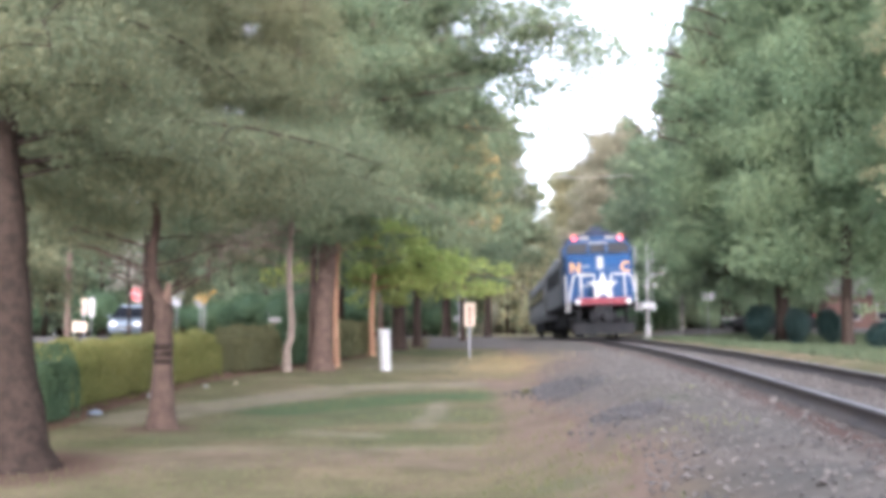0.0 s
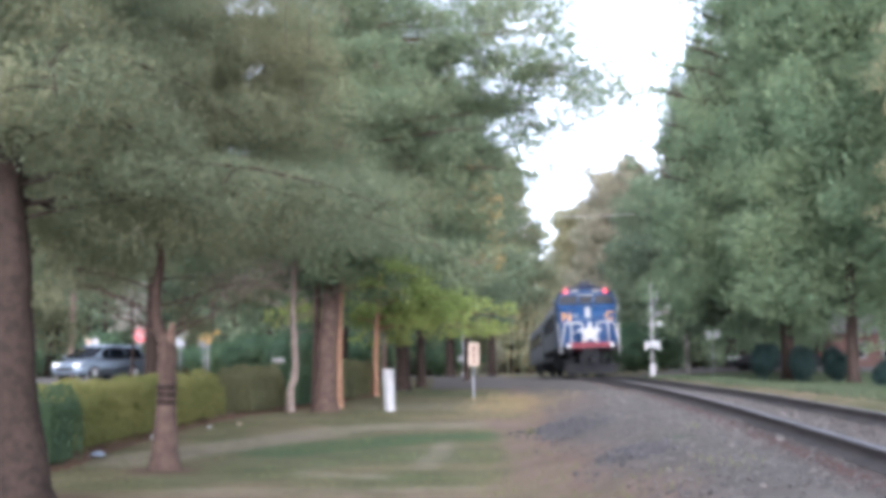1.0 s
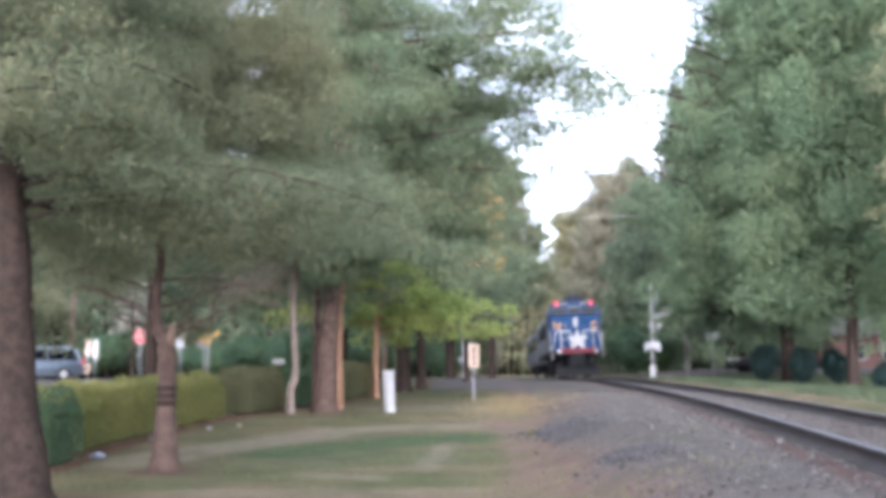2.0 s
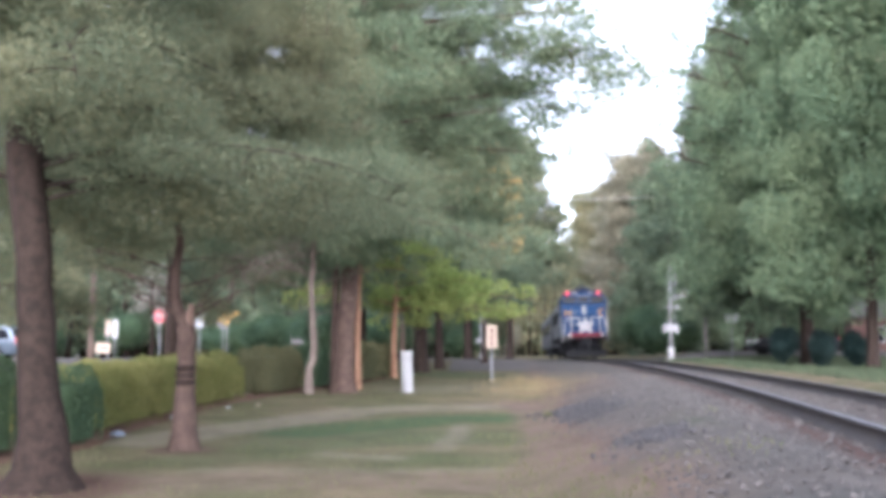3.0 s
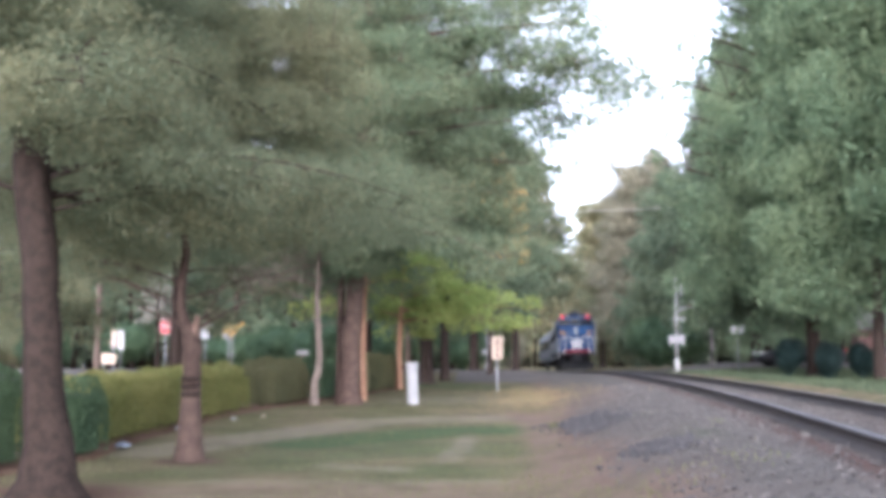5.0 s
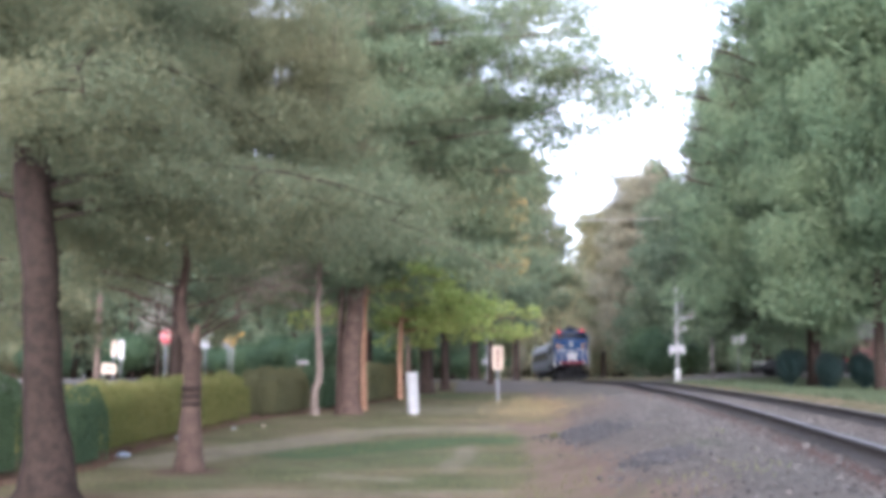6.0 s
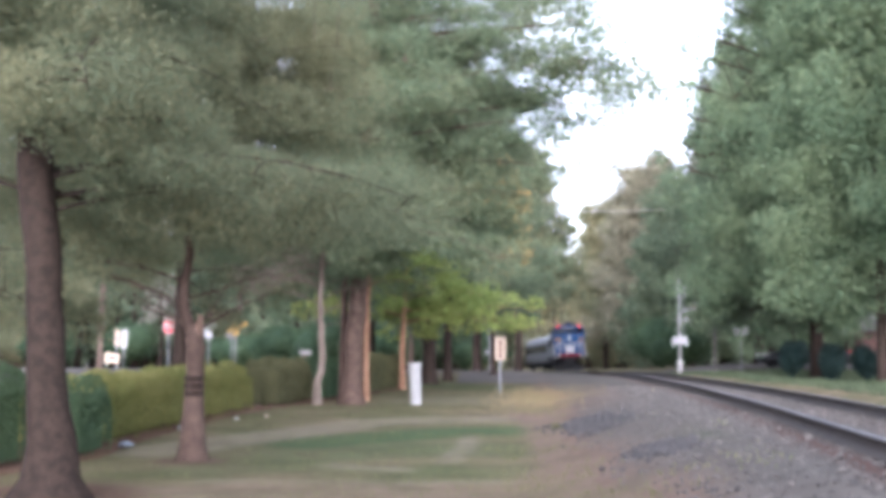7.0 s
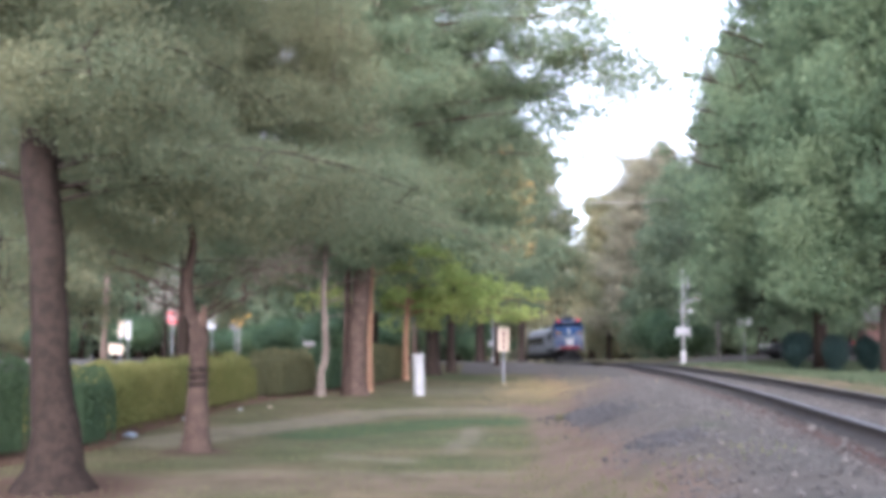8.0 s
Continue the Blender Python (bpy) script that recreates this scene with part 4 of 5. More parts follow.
bush("dark_bush", "dark evergreen shrubs near the crossing road", -5.4, 74.0, 4.4, 3.2, M_HEDGE_D, 85, 8000, 0.15)

bush("olive_shrub", "dark green shrub across the street", -25.0, 66.0, 3.6, 2.8, M_HEDGE_D, 101, 6000, 0.13)
bush("olive_shrub", "tall olive shrub behind the utility pole", -28.5, 71.0, 4.2, 3.8, M_OLIVE, 102, 7000, 0.15)
bush("olive_shrub", "dark green shrub beside the street signs", -22.5, 73.0, 3.8, 3.2, M_HEDGE_D, 103, 6000, 0.14)

# ---- hedges between lawn and street ----
hedge("clipped_hedge", "dark blue-green clipped hedge behind a pine", [(-7.0, 12.2), (-6.4, 14.9)], 1.5, 1.4, M_HEDGE_D, 91)
hedge("clipped_hedge", "dark green rounded hedge end", [(-5.75, 15.6), (-5.7, 16.4)], 1.1, 1.1, M_HEDGE_D, 92)
hedge("clipped_hedge", "long yellow-green clipped hedge beside the lawn", [(-6.3, 17.3), (-6.25, 21.0), (-5.85, 26.2)], 1.7, 1.03, M_HEDGE_Y, 93)
hedge("clipped_hedge", "dull green clipped hedge next to a brighter one", [(-5.1, 27.5), (-4.75, 29.6)], 1.3, 1.14, M_HEDGE_B, 94)
hedge("clipped_hedge", "dark clipped hedge behind the tree trunks", [(-4.3, 30.6), (-3.7, 33.2)], 1.3, 1.1, M_HEDGE_D, 95)
hedge("clipped_hedge", "brownish olive clipped hedge behind slim trunks", [(-3.4, 33.9), (-2.9, 37.8)], 1.2, 1.12, M_HEDGE_B, 96)


def at_ground(x, y, rz=0, dz=0):
    return pose(x, y, ground_z(x, y) + dz, 0, 0, rz)


def hedge_foot(y):
    return glide(y, [(11, -6.6), (15.5, -5.35), (17, -5.45), (21, -5.45), (26, -5.05), (30, -4.05), (37, -2.4)])


ribbon("mulch_bed", steps([(12, 37, 0.4)]), [-0.6, -0.2, 0.1, 0.35], lambda o, y: ground_z(hedge_foot(y) + o, y) + 0.02 - (0.05 if o > 0.3 else 0), M_MULCH, "reddish mulch strip along the foot of the hedge", "mulch", hedge_foot)


def litter(x, y, size, material, seed, label):
    rng = np.random.default_rng(seed)
    bm = B()
    bmesh.ops.create_icosphere(bm, subdivisions=2, radius=size)
    for v in bm.verts:
        v.co *= 1 + rng.uniform(-0.35, 0.3)
        v.co.z = max(v.co.z * 0.6, -size * 0.3)
    t = thing("litter", label, "litter", at_ground(x, y, 0, 0.3 * size + 0.02))
    part("scrap", bm, material, t)


# ---- roads ----
def road_strip(name, xs, ys, material, label, category, lift):
    return sheet(name, xs, ys, lambda x, y: ground_z(x, y) + lift, material, label, category)


road_strip("road", steps([(-20.5, -12.8, 0.7)]), steps([(-60, 60, 0.7)]), M_ASPHALT, "grey asphalt street behind the hedge", "street", 0.05)
road_strip("crossing_road", steps([(-60, -24, 3), (-24, 3.4, 0.5)]), steps([(58.2, 68.2, 0.5)]), M_ASPHALT, "grey asphalt road leading to the level crossing", "road", 0.055)
road_strip("crossing_road", steps([(10.6, 26, 0.5), (26, 60, 3)]), steps([(58.2, 68.2, 0.5)]), M_ASPHALT, "grey asphalt road across the railway", "road", 0.055)
ribbon("crossing_panel", steps([(57.9, 68.5, 0.6)]), [-3.9, -2.6, -1.3, -0.72, 0.72, 1.3, 2.6, 3.6], lambda o, y: tz(y) - (0.0 if abs(o) < 2 else 0.06) + 0.0, M_ASPHALT, "worn asphalt panels between the rails", "crossing")
road_strip("apron", steps([(-0.6, 3.8, 0.3)]), steps([(41.5, 58.15, 0.5)]), M_ASPHALT, "asphalt apron beside the track", "road", 0.035)
road_strip("sidewalk", steps([(-22.6, -20.8, 0.6)]), steps([(-20, 58, 1)]), M_CONCRETE, "pale concrete sidewalk along the street", "sidewalk", 0.12)


# ---- small things by the line ----
litter(-5.2, 17.0, 0.1, M_BAG, 1, "crumpled pale blue plastic bag beside the hedge")
litter(-5.2, 20.3, 0.09, M_WHITE, 2, "crumpled white paper scrap on the mulch")
litter(-4.75, 22.8, 0.06, M_WHITE, 3, "small white paper scrap on the lawn's edge")
litter(-4.3, 23.6, 0.05, M_CREAM, 4, "small pale scrap on the lawn's edge")
def marker_post():
    t = thing("marker_post", "short fat white utility marker post on the lawn", "utility post", at_ground(-1.44, 28.6) @ pose(0, 0, 0, 0, -2.5, 0))
    bm = B()
    prof = [(0.145, -0.1), (0.148, 0.0), (0.150, 0.5), (0.155, 0.95), (0.160, 0.99)]
    tube(bm, [(0, 0, z) for r, z in prof], [r for r, z in prof], n=20)
    part("body", bm, M_WHITE, t)
    bm = B()
    tube(bm, [(0, 0, 0.985), (0, 0, 1.03), (0, 0, 1.05)], [0.168, 0.165, 0.14], n=20)
    part("cap", bm, M_WHITE, t)


marker_post()


def track_sign():
    t = thing("track_sign", "tall narrow cream trackside sign on a grey post", "sign", at_ground(0.82, 34.9, 4))
    bm = B()
    prism(bm, [(-0.03, -0.02), (0.03, -0.02), (0.03, 0.02), (0.02, 0.02), (0.02, -0.008), (-0.02, -0.008), (-0.02, 0.02), (-0.03, 0.02)], -0.15, 1.68, "z")
    part("post", bm, M_GREY, t)
    bm = B()
    box(bm, -0.165, 0.165, -0.035, -0.022, 0.98, 1.69, 0.006)
    panel = part("panel", bm, M_CREAM, t, "faded cream sign panel")
    for z0, z1 in ((1.42, 1.6), (1.22, 1.38), (1.06, 1.18)):
        bm = B()
        box(bm, -0.055, 0.055, -0.041, -0.0355, z0, z1)
        part("bar", bm, M_WOODCUT, panel, "faded brown marking")


track_sign()


def crossing_mast(x, y, h, label, rz=0, gate=True, lift=0.0):
    t = thing("crossing_signal", label, "crossing signal", at_ground(x, y, rz, lift))
    bm = B()
    tube(bm, [(0, 0, -0.5), (0, 0, 0.22), (0, 0, 0.32)], [0.15, 0.14, 0.1], n=14)
    part("foundation", bm, M_WHITE, t, "white painted foundation")
    bm = B()
    tube(bm, [(0, 0, 0.2), (0, 0, h)], [0.085, 0.075], n=14)
    tube(bm, [(0, 0, h), (0, 0, h + 0.06), (0, 0, h + 0.1)], [0.1, 0.1, 0.02], n=12)
    part("pole", bm, M_ALU, t)
    bm = B()
    box(bm, -0.28, 0.28, -0.2, 0.22, 1.05, 1.42, 0.05)
    g = part("gate_mechanism", bm, M_ALU, t)
    for s in (-1, 1):
        bm = B()
        prism(bm, [(s * 0.29, 0.95), (s * 0.36, 0.95), (s * 0.36, 1.35), (s * 0.3, 1.45), (s * 0.28, 1.3)], -0.12, 0.12)
        part("counterweight_arm", bm, M_ALU, g)
    bm = B()
    tube(bm, [(0, 0, 2.62), (0.55, -0.05, 2.66)], 0.055, n=8)
    tube(bm, [(0, 0, 2.84), (0.5, -0.05, 2.7)], 0.035, n=8)
    arm = part("light_arm", bm, M_ALU, t)
    for lx, lz in ((0.7, 2.9), (0.34, 2.2)):
        bm = B()
        tube(bm, [(lx, -0.12, lz), (lx, 0.06, lz)], [0.19 if lz > 2.4 else 0.13, 0.15 if lz > 2.4 else 0.1], n=14)
        lamp = part("flasher", bm, M_LENS, arm)
        bm = B()
        tube(bm, [(lx, -0.135, lz), (lx, -0.122, lz)], [0.11 if lz > 2.4 else 0.08, 0.12 if lz > 2.4 else 0.09], n=14)
        part("lens", bm, M_BRICK if lz > 2.4 else M_LENS, lamp)
        bm = B()
        tube(bm, [(-0.3 if lz < 2.4 else 0, 0, lz - (0.0 if lz < 2.4 else 0.25)), (lx, 0, lz)], 0.025, n=6)
        part("bracket", bm, M_ALU, arm)
    bm = B()
    box(bm, 0.24, 0.3, -0.12, 0.12, h - 0.85, h - 0.1, 0.01)
    tube(bm, [(-0.14, 0, h - 0.42), (0.26, 0, h - 0.42)], 0.025, n=8)
    part("crossbuck", bm, M_ALU, t, "crossbuck boards seen edge-on")
    if gate:
        bm = B()
        tube(bm, [(0.24, 0.1, 1.3), (0.24, 0.1, h - 0.3)], [0.03, 0.015], n=6)
        part("gate_arm", bm, M_GREY, t)
    return t


crossing_mast(9.95, 55.0, 4.12, "aluminium crossing signal mast with gate box and lights", lift=0.36)
crossing_mast(1.1, 76.0, 3.1, "aluminium crossing signal mast half hidden by leaves", gate=False)


def stop_sign():
    x, y = -18.95, 70.0
    t = thing("stop_sign", "red octagonal stop sign on a steel post", "stop sign", at_ground(x, y, 14))
    zc = 3.98 - ground_z(x, y)
    bm = B()
    prism(bm, [(-0.035, -0.02), (0.035, -0.02), (0.035, 0.02), (-0.035, 0.02)], -0.2, zc + 0.35, "z")
    part("post", bm, M_GREY, t)
    bm = B()
    oc = [(0.49 * math.cos(radians(22.5 + 45 * k)), zc + 0.49 * math.sin(radians(22.5 + 45 * k))) for k in range(8)]
    prism(bm, oc, -0.034, -0.022)
    rim = part("panel", bm, M_WHITE, t, "white rim of the sign")
    bm = B()
    prism(bm, [(a * 0.94, zc + (b - zc) * 0.94) for a, b in oc], -0.040, -0.0345)
    part("face", bm, M_STOPRED, rim, "red octagon face")
    text_part("lettering", "STOP", 0.36, M_WHITE, rim, Matrix.Translation((0, -0.044, zc)) @ pose(0, 0, 0, 90, 0, 0), 0.003)


stop_sign()


def panel_sign(name, label, x, y, rz, zc, panels, post=True, post_mat=None, posts=(0,)):
    """panels: (x, z, width, height, material, tilt)."""
    t = thing(name, label, "sign", at_ground(x, y, rz))
    g = ground_z(x, y)
    for px in posts:
        bm = B()
        tube(bm, [(px, 0, -0.2), (px, 0, zc - g)], 0.035, n=8)
        part("post", bm, post_mat or M_GREY, t)
    for px, pz, w, h, m, tilt in panels:
        bm = B()
        box(bm, -w / 2, w / 2, -0.012, 0.012, -h / 2, h / 2, 0.008)
        part("panel", bm, m, t, m=pose(px, -0.05, zc - g + pz, 0, tilt, 0))
    return t


s = panel_sign("street_sign", "pair of narrow white sign panels on posts", -20.4, 65.0, 14, 3.05, [(-0.19, 0.05, 0.30, 0.95, M_CREAM, 0), (0.22, 0.0, 0.34, 1.1, M_WHITE, 0)], posts=(-0.19, 0.22))
for k in range(2):
    bm = B()
    box(bm, -0.06, 0.06, -0.07, -0.0635, 1.75 - 0.42 * k, 2.0 - 0.42 * k)
    part("bar", bm, M_GREY, s, "faded grey marking", m=pose(-0.19, 0, -0.1))
panel_sign("yard_sign", "small white and pink yard sign, tilted", -19.9, 62.0, 12, 1.9, [(0, 0.03, 0.78, 0.56, M_CREAM, 8), (0.04, 0.03, 0.4, 0.12, M_RED, 8)], posts=(-0.28, 0.28))
panel_sign("street_sign", "grey street sign seen from behind on a pale post", -14.1, 60.0, -8, 3.2, [(0, 0.05, 0.5, 0.5, M_ALU, 0), (0.2, 0.5, 0.45, 0.16, M_ALU, -18)])
t_y = panel_sign("warning_sign", "yellow warning plates on a white post", -12.65, 60.0, 0, 3.35, [(-0.12, 0.1, 0.62, 0.5, M_YELLOW, 30), (0.34, 0.3, 0.6, 0.17, M_YELLOW, -35)], post_mat=M_WHITE)
panel_sign("warning_sign", "grey back of a diamond warning sign", -13.3, 62.0, 0, 3.3, [(0, 0.0, 0.6, 0.6, M_GREY, 45)])
panel_sign("road_sign", "grey back of a rectangular road sign", 13.35, 57.0, 0, 3.4, [(-0.18, 0, 0.34, 0.41, M_LENS, 0), (0.2, 0.04, 0.34, 0.45, M_LENS, 0)])
pp = thing("bollard_post", "thin grey steel post beside the road", "post", at_ground(12.05, 57.0))
bm = B()
tube(bm, [(0, 0, -0.2), (0, 0, 2.1), (0, 0, 2.13)], [0.06, 0.06, 0.03], n=10)
part("post", bm, M_ROOF, pp)


def mailbox():
    t = thing("mailbox", "white mailbox on a post behind the hedge", "mailbox", at_ground(-6.6, 44.5, 10))
    g = 2.08 - ground_z(-6.6, 44.5)
    bm = B()
    box(bm, -0.05, 0.05, -0.05, 0.05, -0.2, g - 0.08, 0.008)
    part("post", bm, M_POLE, t)
    bm = B()
    prism(bm, [(-0.24, g - 0.1), (0.24, g - 0.1), (0.24, g + 0.02), (0.16, g + 0.09), (-0.16, g + 0.09), (-0.24, g + 0.02)], -0.12, 0.12)
    part("box", bm, M_WHITE, t)
    bm = B()
    box(bm, -0.27, -0.25, -0.02, 0.02, g - 0.02, g + 0.3)
    part("flag", bm, M_WHITE, t)


mailbox()


def utility_pole(x, y, h, label):
    t = thing("utility_pole", label, "utility pole", at_ground(x, y))
    bm = B()
    tube(bm, [(0, 0, -0.3), (0.05, 0, h * 0.5), (0.05, 0, h)], [0.19, 0.165, 0.13], n=12)
    part("pole", bm, M_POLE, t)
    bm = B()
    box(bm, -1.1, 1.1, -0.06, 0.06, h - 0.75, h - 0.6, 0.01)
    arm = part("crossarm", bm, M_POLE, t)
    for k in (-0.95, -0.4, 0.4, 0.95):
        bm = B()
        tube(bm, [(k, 0, h - 0.6), (k, 0, h - 0.42)], [0.03, 0.045], n=8)
        part("insulator", bm, M_WHITE, arm)
    return t


utility_pole(-21.9, 66.0, 11.5, "weathered wooden utility pole across the street")
utility_pole(-4.0, 72.5, 11.4, "wooden utility pole hidden among the trees")
utility_pole(22.0, 72.5, 11.4, "wooden utility pole among the trees across the railway")
wire = thing("overhead_wire", "thin pale overhead wire spanning the railway", "wire")
bm = B()
for off, zz in ((0.0, 0.0),):
    a, b = Vector((-3.05, 72.5, ground_z(-4, 72.5) + 10.95)), Vector((21.05, 72.5, ground_z(22, 72.5) + 10.95))
    tube(bm, [a.lerp(b, k / 12) - Vector((0, 0, 0.9 * (1 - (k / 6 - 1) ** 2))) for k in range(13)], 0.013, n=6)
part("cable", bm, M_WIRE, wire)


def house(x, y, rz, w, d, h, label, wins):
    t = thing("house", label, "house", at_ground(x, y, rz))
    bm = B()
    box(bm, -w / 2, w / 2, -d / 2, d / 2, -0.4, h)
    prism(bm, [(-d / 2, h), (d / 2, h), (0, h + d * 0.3)], -w / 2 + 0.02, w / 2 - 0.02, "x")
    part("wall", bm, M_BRICK, t, "red brick wall")
    bm = B()
    for s in (-1, 1):
        prism(bm, [(s * (d / 2 + 0.4), h - 0.22), (0, h + d * 0.3 + 0.02), (0, h + d * 0.3 + 0.18), (s * (d / 2 + 0.4), h - 0.06)], -w / 2 - 0.3, w / 2 + 0.3, "x")
    part("roof", bm, M_ROOF, t, "grey shingle roof")
    for wx in wins:
        bm = B()
        for a0, a1, b0, b1 in ((-0.6, -0.48, 0.9, 2.3), (0.48, 0.6, 0.9, 2.3), (-0.48, 0.48, 2.18, 2.3), (-0.48, 0.48, 0.9, 1.02), (-0.48, 0.48, 1.57, 1.63)):
            box(bm, wx + a0, wx + a1, -d / 2 - 0.05, -d / 2 - 0.004, b0, b1)
        wd = part("window", bm, M_WHITE, t, "white window frame")
        bm = B()
        box(bm, wx - 0.48, wx + 0.48, -d / 2 - 0.02, -d / 2 - 0.003, 1.02, 2.18)
        part("pane", bm, M_GLASS, wd)
    bm = B()
    box(bm, -0.5, 0.5, -d / 2 - 0.06, -d / 2 - 0.004, 0.1, 2.15, 0.01)
    part("door", bm, M_WHITE, t)


house(-41.0, 85.0, 14, 14, 8, 3.2, "low red brick house across the street", (-5, -2.5, 2.5, 5))
house(41.0, 97.0, -14, 16, 8, 3.2, "low red brick house among the trees across the railway", (-6, -3.5, -2, 2.5, 5))


# ---- the train ----
def ring_wheel(bm, x, y, z, r, w):
    tube(bm, [(x - w / 2, y, z), (x + w / 2, y, z)], r, n=20)


def truck(parent, yc, axles, r=0.5):
    bm = B()
    for s in (-1, 1):
        box(bm, s * 0.98 - 0.09, s * 0.98 + 0.09, yc - axles[-1] - 0.75, yc + axles[-1] + 0.75, 0.48, 0.82, 0.04)
        for a in axles:
            box(bm, s * 1.0 - 0.13, s * 1.0 + 0.13, yc + a - 0.2, yc + a + 0.2, 0.32, 0.68, 0.03)
            tube(bm, [(s * 1.05, yc + a + 0.32, 0.45), (s * 1.05, yc + a + 0.32, 0.95)], 0.1, n=8)
    box(bm, -0.9, 0.9, yc - 0.25, yc + 0.25, 0.5, 0.95, 0.04)
    t = part("truck", bm, M_DIRT, parent, "sooty dark wheel truck")
    sets = []
    for a in axles:
        bm = B()
        for s in (-1, 1):
            ring_wheel(bm, s * 0.76, 0, 0, r, 0.13)
            ring_wheel(bm, s * 0.69, 0, 0, r + 0.03, 0.03)
            for k in range(3):
                b = math.radians(120 * k)
                tube(bm, [(s * 0.83, 0.25 * math.cos(b), 0.25 * math.sin(b)), (s * 0.845, 0.25 * math.cos(b), 0.25 * math.sin(b))], 0.07, n=8)
        tube(bm, [(-0.8, 0, 0), (0.8, 0, 0)], 0.085, n=10)
        w = part("wheelset", bm, M_DIRT, t, m=pose(0, yc + a, r))
        sets.append((w, yc + a, r))
    return sets


def star_points(R, r, cz):
    return [((R if k % 2 == 0 else r) * math.sin(math.pi * k / 5), cz + (R if k % 2 == 0 else r) * math.cos(math.pi * k / 5)) for k in range(10)]


def cab_car():
    """The tail unit, 17.7 m long; its blue end looks back along -Y."""
    L = 17.7
    t = thing("cab_car", "blue and silver cab unit with white star, lit red markers", "locomotive")
    # long silver body behind the cab
    bm = B()
    prism(bm, [(-1.47, 1.5), (1.47, 1.5), (1.5, 1.7), (1.5, 3.55), (1.25, 4.05), (0.7, 4.3), (-0.7, 4.3), (-1.25, 4.05), (-1.5, 3.55), (-1.5, 1.7)], -L / 2 + 3.6, L / 2)
    part("body", bm, M_SILVER, t, "silver-grey body side")
    bm = B()
    box(bm, -1.52, 1.52, -L / 2 + 0.95, L / 2, 1.28, 1.5, 0.03)
    part("sill", bm, M_DIRT, t)
    for s in (-1, 1):
        for k in range(5):
            bm = B()
            box(bm, s * 1.49, s * 1.525, -3.5 + 2.3 * k, -2.2 + 2.3 * k, 2.5, 3.3, 0.01)
            part("grille", bm, M_DIRT, t)
    # cab
    bm = B()
    prism(bm, [(-1.5, 1.5), (1.5, 1.5), (1.5, 3.9), (1.32, 4.28), (0.8, 4.5), (-0.8, 4.5), (-1.32, 4.28), (-1.5, 3.9)], -L / 2 + 1.9, -L / 2 + 3.62)
    cab = part("cab", bm, M_BLUE, t, "glossy blue cab")
    bm = B()
    prism(bm, [(-1.38, 4.3), (-0.82, 4.53), (-0.6, 4.56), (-0.45, 4.68), (0.45, 4.68), (0.6, 4.56), (0.82, 4.53), (1.38, 4.3), (1.3, 4.26), (0.8, 4.48), (-0.8, 4.48), (-1.3, 4.26)], -L / 2 + 1.7, -L / 2 + 3.7)
    part("roof", bm, M_DBLUE, cab, "dark blue roof with an equipment hump")
    bm = B()
    tube(bm, [(0, -L / 2 + 2.3, 4.66), (0, -L / 2 + 2.3, 4.86)], [0.05, 0.03], n=8)
    for k in (-0.18, 0, 0.18):
        tube(bm, [(k, -L / 2 + 2.2, 4.82), (k, -L / 2 + 2.75, 4.82)], [0.085, 0.03], n=10)
    part("horn", bm, M_DBLUE, cab)
    f = -L / 2 + 1.9
    for x0, x1, z1 in ((-1.38, -0.45, 4.12), (0.45, 1.38, 4.12)):
        bm = B()
        s = 1 if x0 > 0 else -1
        a, b = (0.45, 1.38)
        prism(bm, [(s * a, 3.7), (s * b, 3.7), (s * b, 4.0), (s * (b - 0.2), z1 + 0.02), (s * a, z1 + 0.02)], f - 0.03, f - 0.003)
        part("windshield", bm, M_GLASS, cab)
    bm = B()
    box(bm, -0.34, 0.34, f - 0.03, f - 0.003, 3.72, 4.08, 0.01)
    part("windshield", bm, M_GLASS, cab)
    bm = B()
    box(bm, -0.4, 0.4, f - 0.1, f - 0.02, 4.12, 4.19, 0.01)
    part("visor", bm, M_GREY, cab)
    for s in (-1, 1):
        bm = B()
        box(bm, s * 0.58 - 0.22, s * 0.58 + 0.22, f - 0.06, f - 0.004, 4.31, 4.47, 0.012)
        part("number_board", bm, M_GREY, cab, "pale number board")
        bm = B()
        tube(bm, [(s * 1.02, f + 0.02, 4.38), (s * 1.02, f - 0.09, 4.38)], [0.15, 0.14], n=14)
        mk = part("marker_light", bm, M_DBLUE, cab)
        bm = B()
        tube(bm, [(s * 1.02, f - 0.085, 4.38), (s * 1.02, f - 0.12, 4.38)], [0.135, 0.12], n=14)
        part("lens", bm, M_MARKER, mk, "lit red lens")
        bm = B()
        tube(bm, [(s * 1.02, f - 0.115, 4.38), (s * 1.02, f - 0.15, 4.38)], [0.075, 0.06], n=12)
        part("bulb", bm, M_MARKCORE, mk)
        bm = B()
        box(bm, s * 1.54, s * 1.57, -L / 2 + 2.2, -L / 2 + 3.2, 3.15, 4.0, 0.01)
        part("side_window", bm, M_GLASS, cab)
        bm = B()
        tube(bm, [(s * 1.5, f + 0.1, 3.2), (s * 1.66, f + 0.1, 3.2), (s * 1.66, f + 0.1, 3.95), (s * 1.5, f + 0.1, 3.95)], 0.035, n=6)
        part("grab_iron", bm, M_GREY, cab)
    # nose
    bm = B()
    prism(bm, [(-L / 2 + 0.95, 1.5), (-L / 2 + 0.95, 3.1), (-L / 2 + 1.15, 3.5), (-L / 2 + 1.92, 3.66), (-L / 2 + 1.92, 1.5)], -1.42, 1.42, "x")
    bmesh.ops.bevel(bm, geom=bm.edges[:], offset=0.07, segments=2, affect="EDGES")
